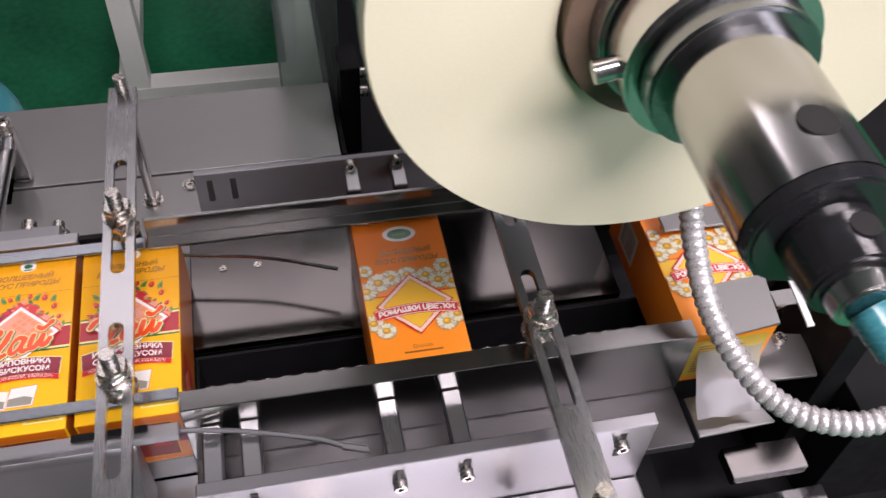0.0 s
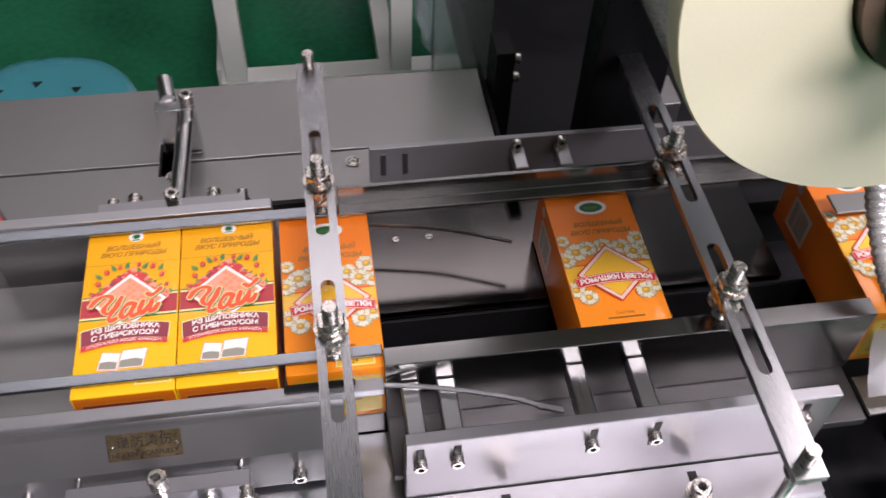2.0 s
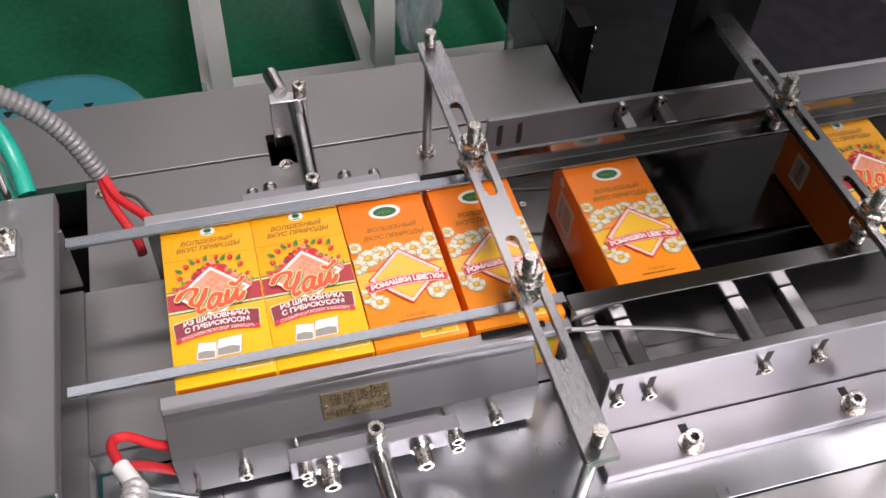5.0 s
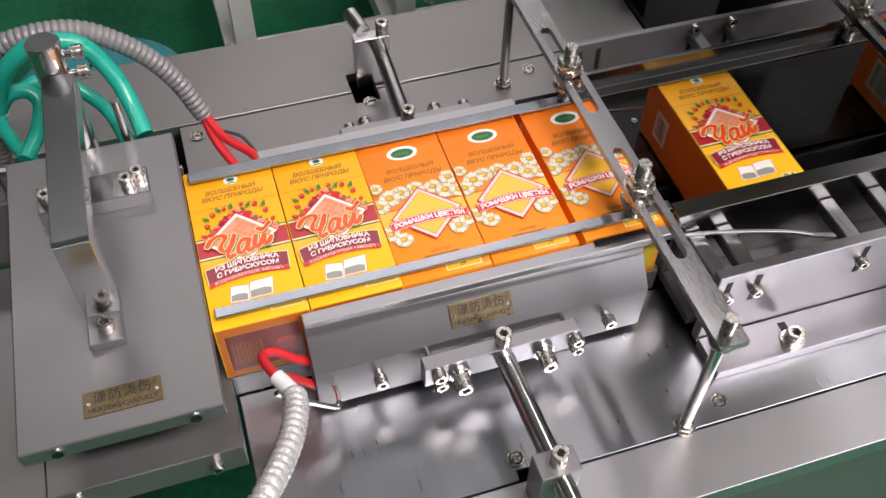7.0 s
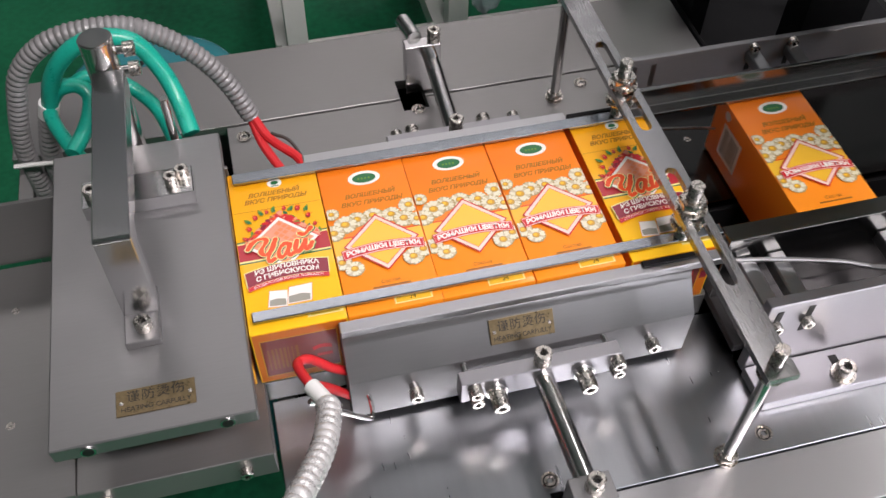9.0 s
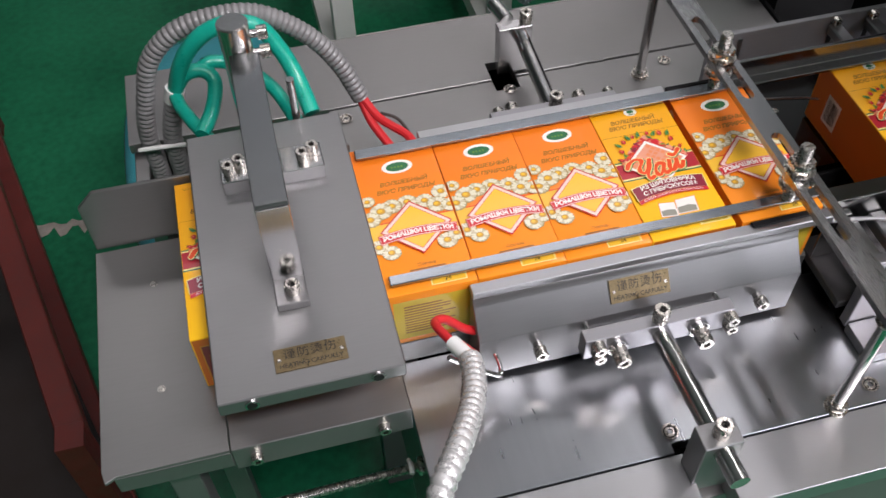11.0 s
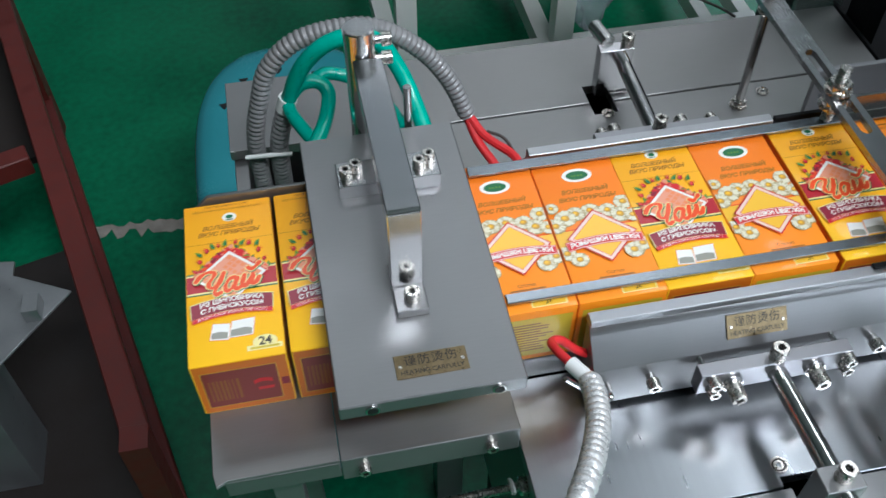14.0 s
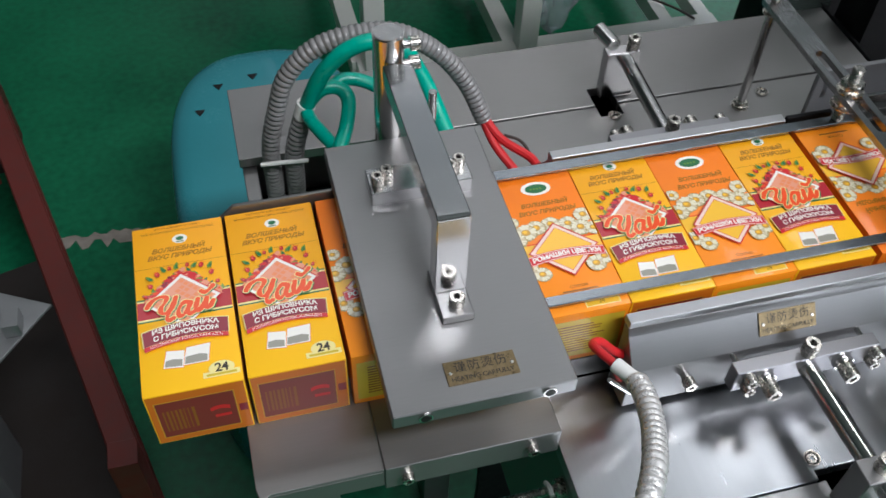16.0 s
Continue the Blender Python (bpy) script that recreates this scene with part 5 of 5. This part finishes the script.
part("taped_lead", tube([(-0.3735, 0.158, 0.1065), (-0.364, 0.1605, 0.1085), (-0.349, 0.160, 0.103), (-0.336, 0.157, 0.094), (-0.322, 0.142, 0.085), (-0.3115, 0.1065, 0.083)], 0.0052, 14), M_TAPE, loom, "green taped lead")
part("cable_tie", tube([(-0.437, 0.154, 0.040), (-0.42, 0.1515, 0.0415), (-0.4, 0.151, 0.040)], 0.0018, 8), M_TIE, loom)
leads = thing("heater_leads", (-0.24, 0.12, 0.05), "red sleeved leads coming out of a conduit", "cable")
part("red_lead", tube([(-0.2575, 0.146, 0.058), (-0.252, 0.126, 0.047), (-0.239, 0.100, 0.035), (-0.236, 0.088, 0.03)], 0.0036, 10), M_RED, leads)
part("red_lead", tube([(-0.2565, 0.146, 0.060), (-0.247, 0.128, 0.052), (-0.230, 0.110, 0.047), (-0.2255, 0.100, 0.045)], 0.0036, 10), M_RED, leads)
part("wire", tube([(-0.245, 0.13, 0.055), (-0.232, 0.121, 0.052), (-0.222, 0.108, 0.035)], 0.0013, 8), M_WIRE, leads)
fleads = thing("heater_leads", (-0.24, -0.12, 0.05), "red sleeved leads running into a ribbed silver conduit", "cable")
part("red_lead", tube([(-0.2272, -0.084, 0.046), (-0.236, -0.085, 0.055), (-0.2475, -0.086, 0.070), (-0.2546, -0.0895, 0.0745), (-0.2545, -0.098, 0.079), (-0.2495, -0.1125, 0.083)], 0.0030, 12), M_RED, fleads)
part("red_lead", tube([(-0.2272, -0.090, 0.026), (-0.235, -0.096, 0.045), (-0.243, -0.104, 0.066), (-0.2488, -0.1125, 0.082)], 0.0030, 12), M_RED, fleads)
part("sleeve", tube([(-0.2497, -0.112, 0.0828), (-0.2415, -0.128, 0.0843)], 0.0050, 12), M_TIE, fleads, "white sleeve")
part("hose", tube([(-0.2423, -0.1265, 0.0842), (-0.2435, -0.14, 0.0895), (-0.249, -0.16, 0.098), (-0.258, -0.18, 0.108), (-0.269, -0.20, 0.118), (-0.284, -0.222, 0.119), (-0.298, -0.243, 0.09), (-0.304, -0.252, 0.02), (-0.296, -0.238, -0.06), (-0.272, -0.218, -0.11)], 0.0074, 16, 0.0058, 0.0011), M_CONDUIT_SILVER, fleads, "ribbed silver conduit")
part("hook", tube([(-0.2523, -0.1146, 0.0700), (-0.238, -0.1135, 0.052), (-0.2185, -0.1117, 0.0306), (-0.2155, -0.109, 0.030), (-0.2150, -0.101, 0.030), (-0.2158, -0.0957, 0.031)], 0.0017, 10), M_CHROME, fleads, "bent steel hook")
rod = thing("adjusting_rod", (-0.33, -0.14, -0.03), "threaded adjusting rod with a white cable tie", "rod")
part("thread", threaded((-0.274, -0.130, -0.035), (-0.40, -0.132, -0.035), 0.0034, 0.0018), M_BOLT, rod)
fix("nut", NUT_S, (-0.2745, -0.130, -0.035), (-1, 0, 0), rod)
part("cable_tie", tube([(-0.285, -0.137, -0.030), (-0.2845, -0.13, -0.0305), (-0.285, -0.124, -0.035)], 0.0018, 8), M_TIE, rod)

# ---------------------------------------------------------------- behind the machine
# plastic stool, its shape simplified to an upturned rounded tub
tub = thing("plastic_stool", (-0.40, 0.62, FLOOR), "teal plastic stool with small holes near the rim of its seat", "tub")
bm = bmesh.new()
n = 56
prof = [(0.001, -0.392), (0.5, -0.393), (0.78, -0.395), (0.88, -0.398), (0.95, -0.404), (0.99, -0.414), (1.015, -0.43), (1.03, -0.455), (1.04, -0.50), (1.052, -0.504), (1.058, -0.52), (1.08, -0.70), (1.10, FLOOR)]


def rounded(q, i):
    a = 2 * math.pi * i / n
    c, d = math.cos(a), math.sin(a)
    return -0.404 + 0.154 * q * math.copysign(abs(c) ** 0.75, c), 0.63 + 0.268 * q * math.copysign(abs(d) ** 0.75, d)


rings = [[bm.verts.new((*rounded(q, i), z)) for i in range(n)] for q, z in prof]
for a, b in zip(rings, rings[1:]):
    for i in range(n):
        bm.faces.new((a[i], b[i], b[(i + 1) % n], a[(i + 1) % n]))
bmesh.ops.recalc_face_normals(bm, faces=bm.faces)
part("shell", bm, M_TEAL, tub)
for x, y in ((-0.417, 0.809), (-0.357, 0.79), (-0.472, 0.795), (-0.32, 0.75), (-0.505, 0.74)):
    part("hole", cyl((x, y, -0.402), (x, y, -0.3925), 0.0085, 3), M_SOCKET, tub)

frame_w = thing("white_frame", (0.3, 1.18, FLOOR), "white painted steel frame of the neighbouring machine", "frame")
part("rail", boxes((-0.186, 0.645, 1.155, 1.201, -0.75, -0.703)), M_WHITE, frame_w)
part("rail", boxes((-0.186, 0.645, 3.08, 3.126, -0.75, -0.703)), M_WHITE, frame_w)
for x in (-0.153, 0.185):
    part("upright", boxes((x - 0.021, x + 0.021, 1.1565, 1.1995, -0.7025, 0.10)), M_WHITE, frame_w)
    part("cross_beam", boxes((x - 0.043, x - 0.004, 1.2015, 3.0795, -0.748, -0.706)), M_WHITE, frame_w)
for x in (-0.153, 0.62):
    for y in (1.178, 3.103):
        part("foot", boxes((x - 0.021, x + 0.021, y - 0.021, y + 0.021, FLOOR, -0.7505)), M_WHITE, frame_w)
for x in (0.535, 0.63):
    part("cross_beam", boxes((x - 0.015, x + 0.015, 1.2015, 3.0795, -0.745, -0.708)), M_WHITE, frame_w)
# unseen body added over the frame to shade the floor beneath it
part("shade_cabinet", boxes((-0.25, 1.3, 1.15, 3.15, 0.1005, 0.9)), M_PANEL, frame_w)
wire = thing("thin_cable", (0.54, 1.22, -0.7), "thin dark cable lying over the white frame", "cable")
part("cable", tube([(0.49, 1.315, -0.70), (0.535, 1.245, -0.69), (0.57, 1.21, -0.694), (0.593, 1.18, -0.699)], 0.003, 8), M_WIRE, wire)
guard = thing("guard_panel", (0.14, 0.303, 0.0), "clear greenish acrylic guard panel at the housing", "panel")
part("sheet", boxes((0.114, 0.1665, 0.3015, 0.3055, -0.01, 0.30)), M_ACRYL, guard)
part("edge_strip", boxes((0.1125, 0.1142, 0.3012, 0.3058, -0.01, 0.30)), M_ACRYL, guard)

bag = thing("polythene_bag", (0.28, 1.25, -0.6), "crumpled clear polythene bag hanging on the white frame", "bag")
bm = bmesh.new()
bmesh.ops.create_icosphere(bm, subdivisions=4, radius=1)
for v in bm.verts:
    k = 1 + 0.25 * noise.noise(v.co * 2.3) + 0.1 * noise.noise(v.co * 6)
    v.co = Vector((0.276 + v.co.x * 0.049 * k, 1.245 + v.co.y * 0.035 * k, -0.593 + v.co.z * 0.133 * k))
part("bag", bm, M_CLEAR, bag)
rack = thing("red_rack", (-0.95, 0.8, FLOOR), "rust-red steel rack with boards and sheet metal on its shelves", "rack")


def beam(a, b, w, hgt):
    """A square bar between two places."""
    a, b = Vector(a), Vector(b)
    d = (b - a).normalized()
    side = d.cross(Vector((0, 0, 1))).normalized()
    up = side.cross(d)
    bm = bmesh.new()
    m = Matrix((side * w, d * (b - a).length, up * hgt)).transposed().to_4x4()
    m.translation = (a + b) / 2
    bmesh.ops.create_cube(bm, size=1, matrix=m)
    bmesh.ops.bevel(bm, geom=list(bm.edges), offset=0.002, segments=1, affect="EDGES")
    return bm


part("beam", beam((-0.93, 1.27, -0.5), (-0.655, 0.24, -0.5), 0.036, 0.036), M_RUST, rack)
part("beam", beam((-0.835, 0.80, -0.5), (-1.30, 0.64, -0.5), 0.036, 0.036), M_RUST, rack)
part("beam", beam((-0.93, 1.27, -0.76), (-0.655, 0.24, -0.76), 0.036, 0.036), M_RUST, rack)
for p in ((-0.93, 1.27), (-0.657, 0.235), (-1.40, 1.1), (-1.13, 0.1)):
    part("post", boxes((p[0] - 0.018, p[0] + 0.018, p[1] - 0.018, p[1] + 0.018, FLOOR, -0.48)), M_RUST, rack)
part("board", prism([(-0.83, 0.80), (-0.65, 0.25), (-1.12, 0.12), (-1.32, 0.66)], "z", -0.741, -0.722), M_BOARD, rack, "dull wooden board")
part("board", prism([(-0.92, 1.22), (-0.83, 0.86), (-1.3, 0.72), (-1.4, 1.05)], "z", -0.56, -0.545), M_BOARD, rack, "dull wooden board")
sheet = thing("sheet_metal_stack", (-0.85, 0.4, -0.5), "stack of bent grey sheet metal parts on the red rack", "sheet metal")
part("sheet", prism([(-0.722, 0.428), (-0.80, 0.47), (-0.80, 0.495), (-0.835, 0.50), (-0.835, 0.525), (-1.05, 0.56), (-1.05, 0.25), (-0.815, 0.31)], "z", -0.412, -0.408), M_SHEET, sheet)
part("spacer_block", boxes((-0.95, -0.85, 0.33, 0.42, -0.7215, -0.4125)), M_SHEET, sheet)
part("tab", boxes((-0.775, -0.755, 0.385, 0.415, -0.4075, -0.385)), M_SHEET, sheet)

# ---------------------------------------------------------------- what moves


def press(t):
    """0 while the sealing bars and plate stand open, 1 while they press."""
    u = (t - FIRST) % CYCLE
    ease = lambda a: a * a * (3 - 2 * a)
    if u < 0.2 or u > 1.22:
        return 0.0
    if u < 0.42:
        return ease((u - 0.2) / 0.22)
    if u > 0.95:
        return ease((1.22 - u) / 0.27)
    return 1.0


def motions():
    times = [i / 10 for i in range(161)]
    f0, b0, t0 = front_bar.matrix_basis.copy(), back_bar.matrix_basis.copy(), top.matrix_basis.copy()
    walk(front_bar, [(t, Matrix.Translation((0, -0.005 * (1 - press(t)), 0)) @ f0) for t in times])
    walk(back_bar, [(t, Matrix.Translation((0, 0.0035 * (1 - press(t)), 0)) @ b0) for t in times])
    walk(top, [(t, Matrix.Translation((0, 0, 0.0065 * (1 - press(t)))) @ t0) for t in times])
    for k, ob in cartons.items():
        turn = pose(0, 0, 0, 0, 0, 180) if k == 6 else Matrix()
        walk(ob, [(t, carton_at(k, t) @ turn) for t in times])


motions()
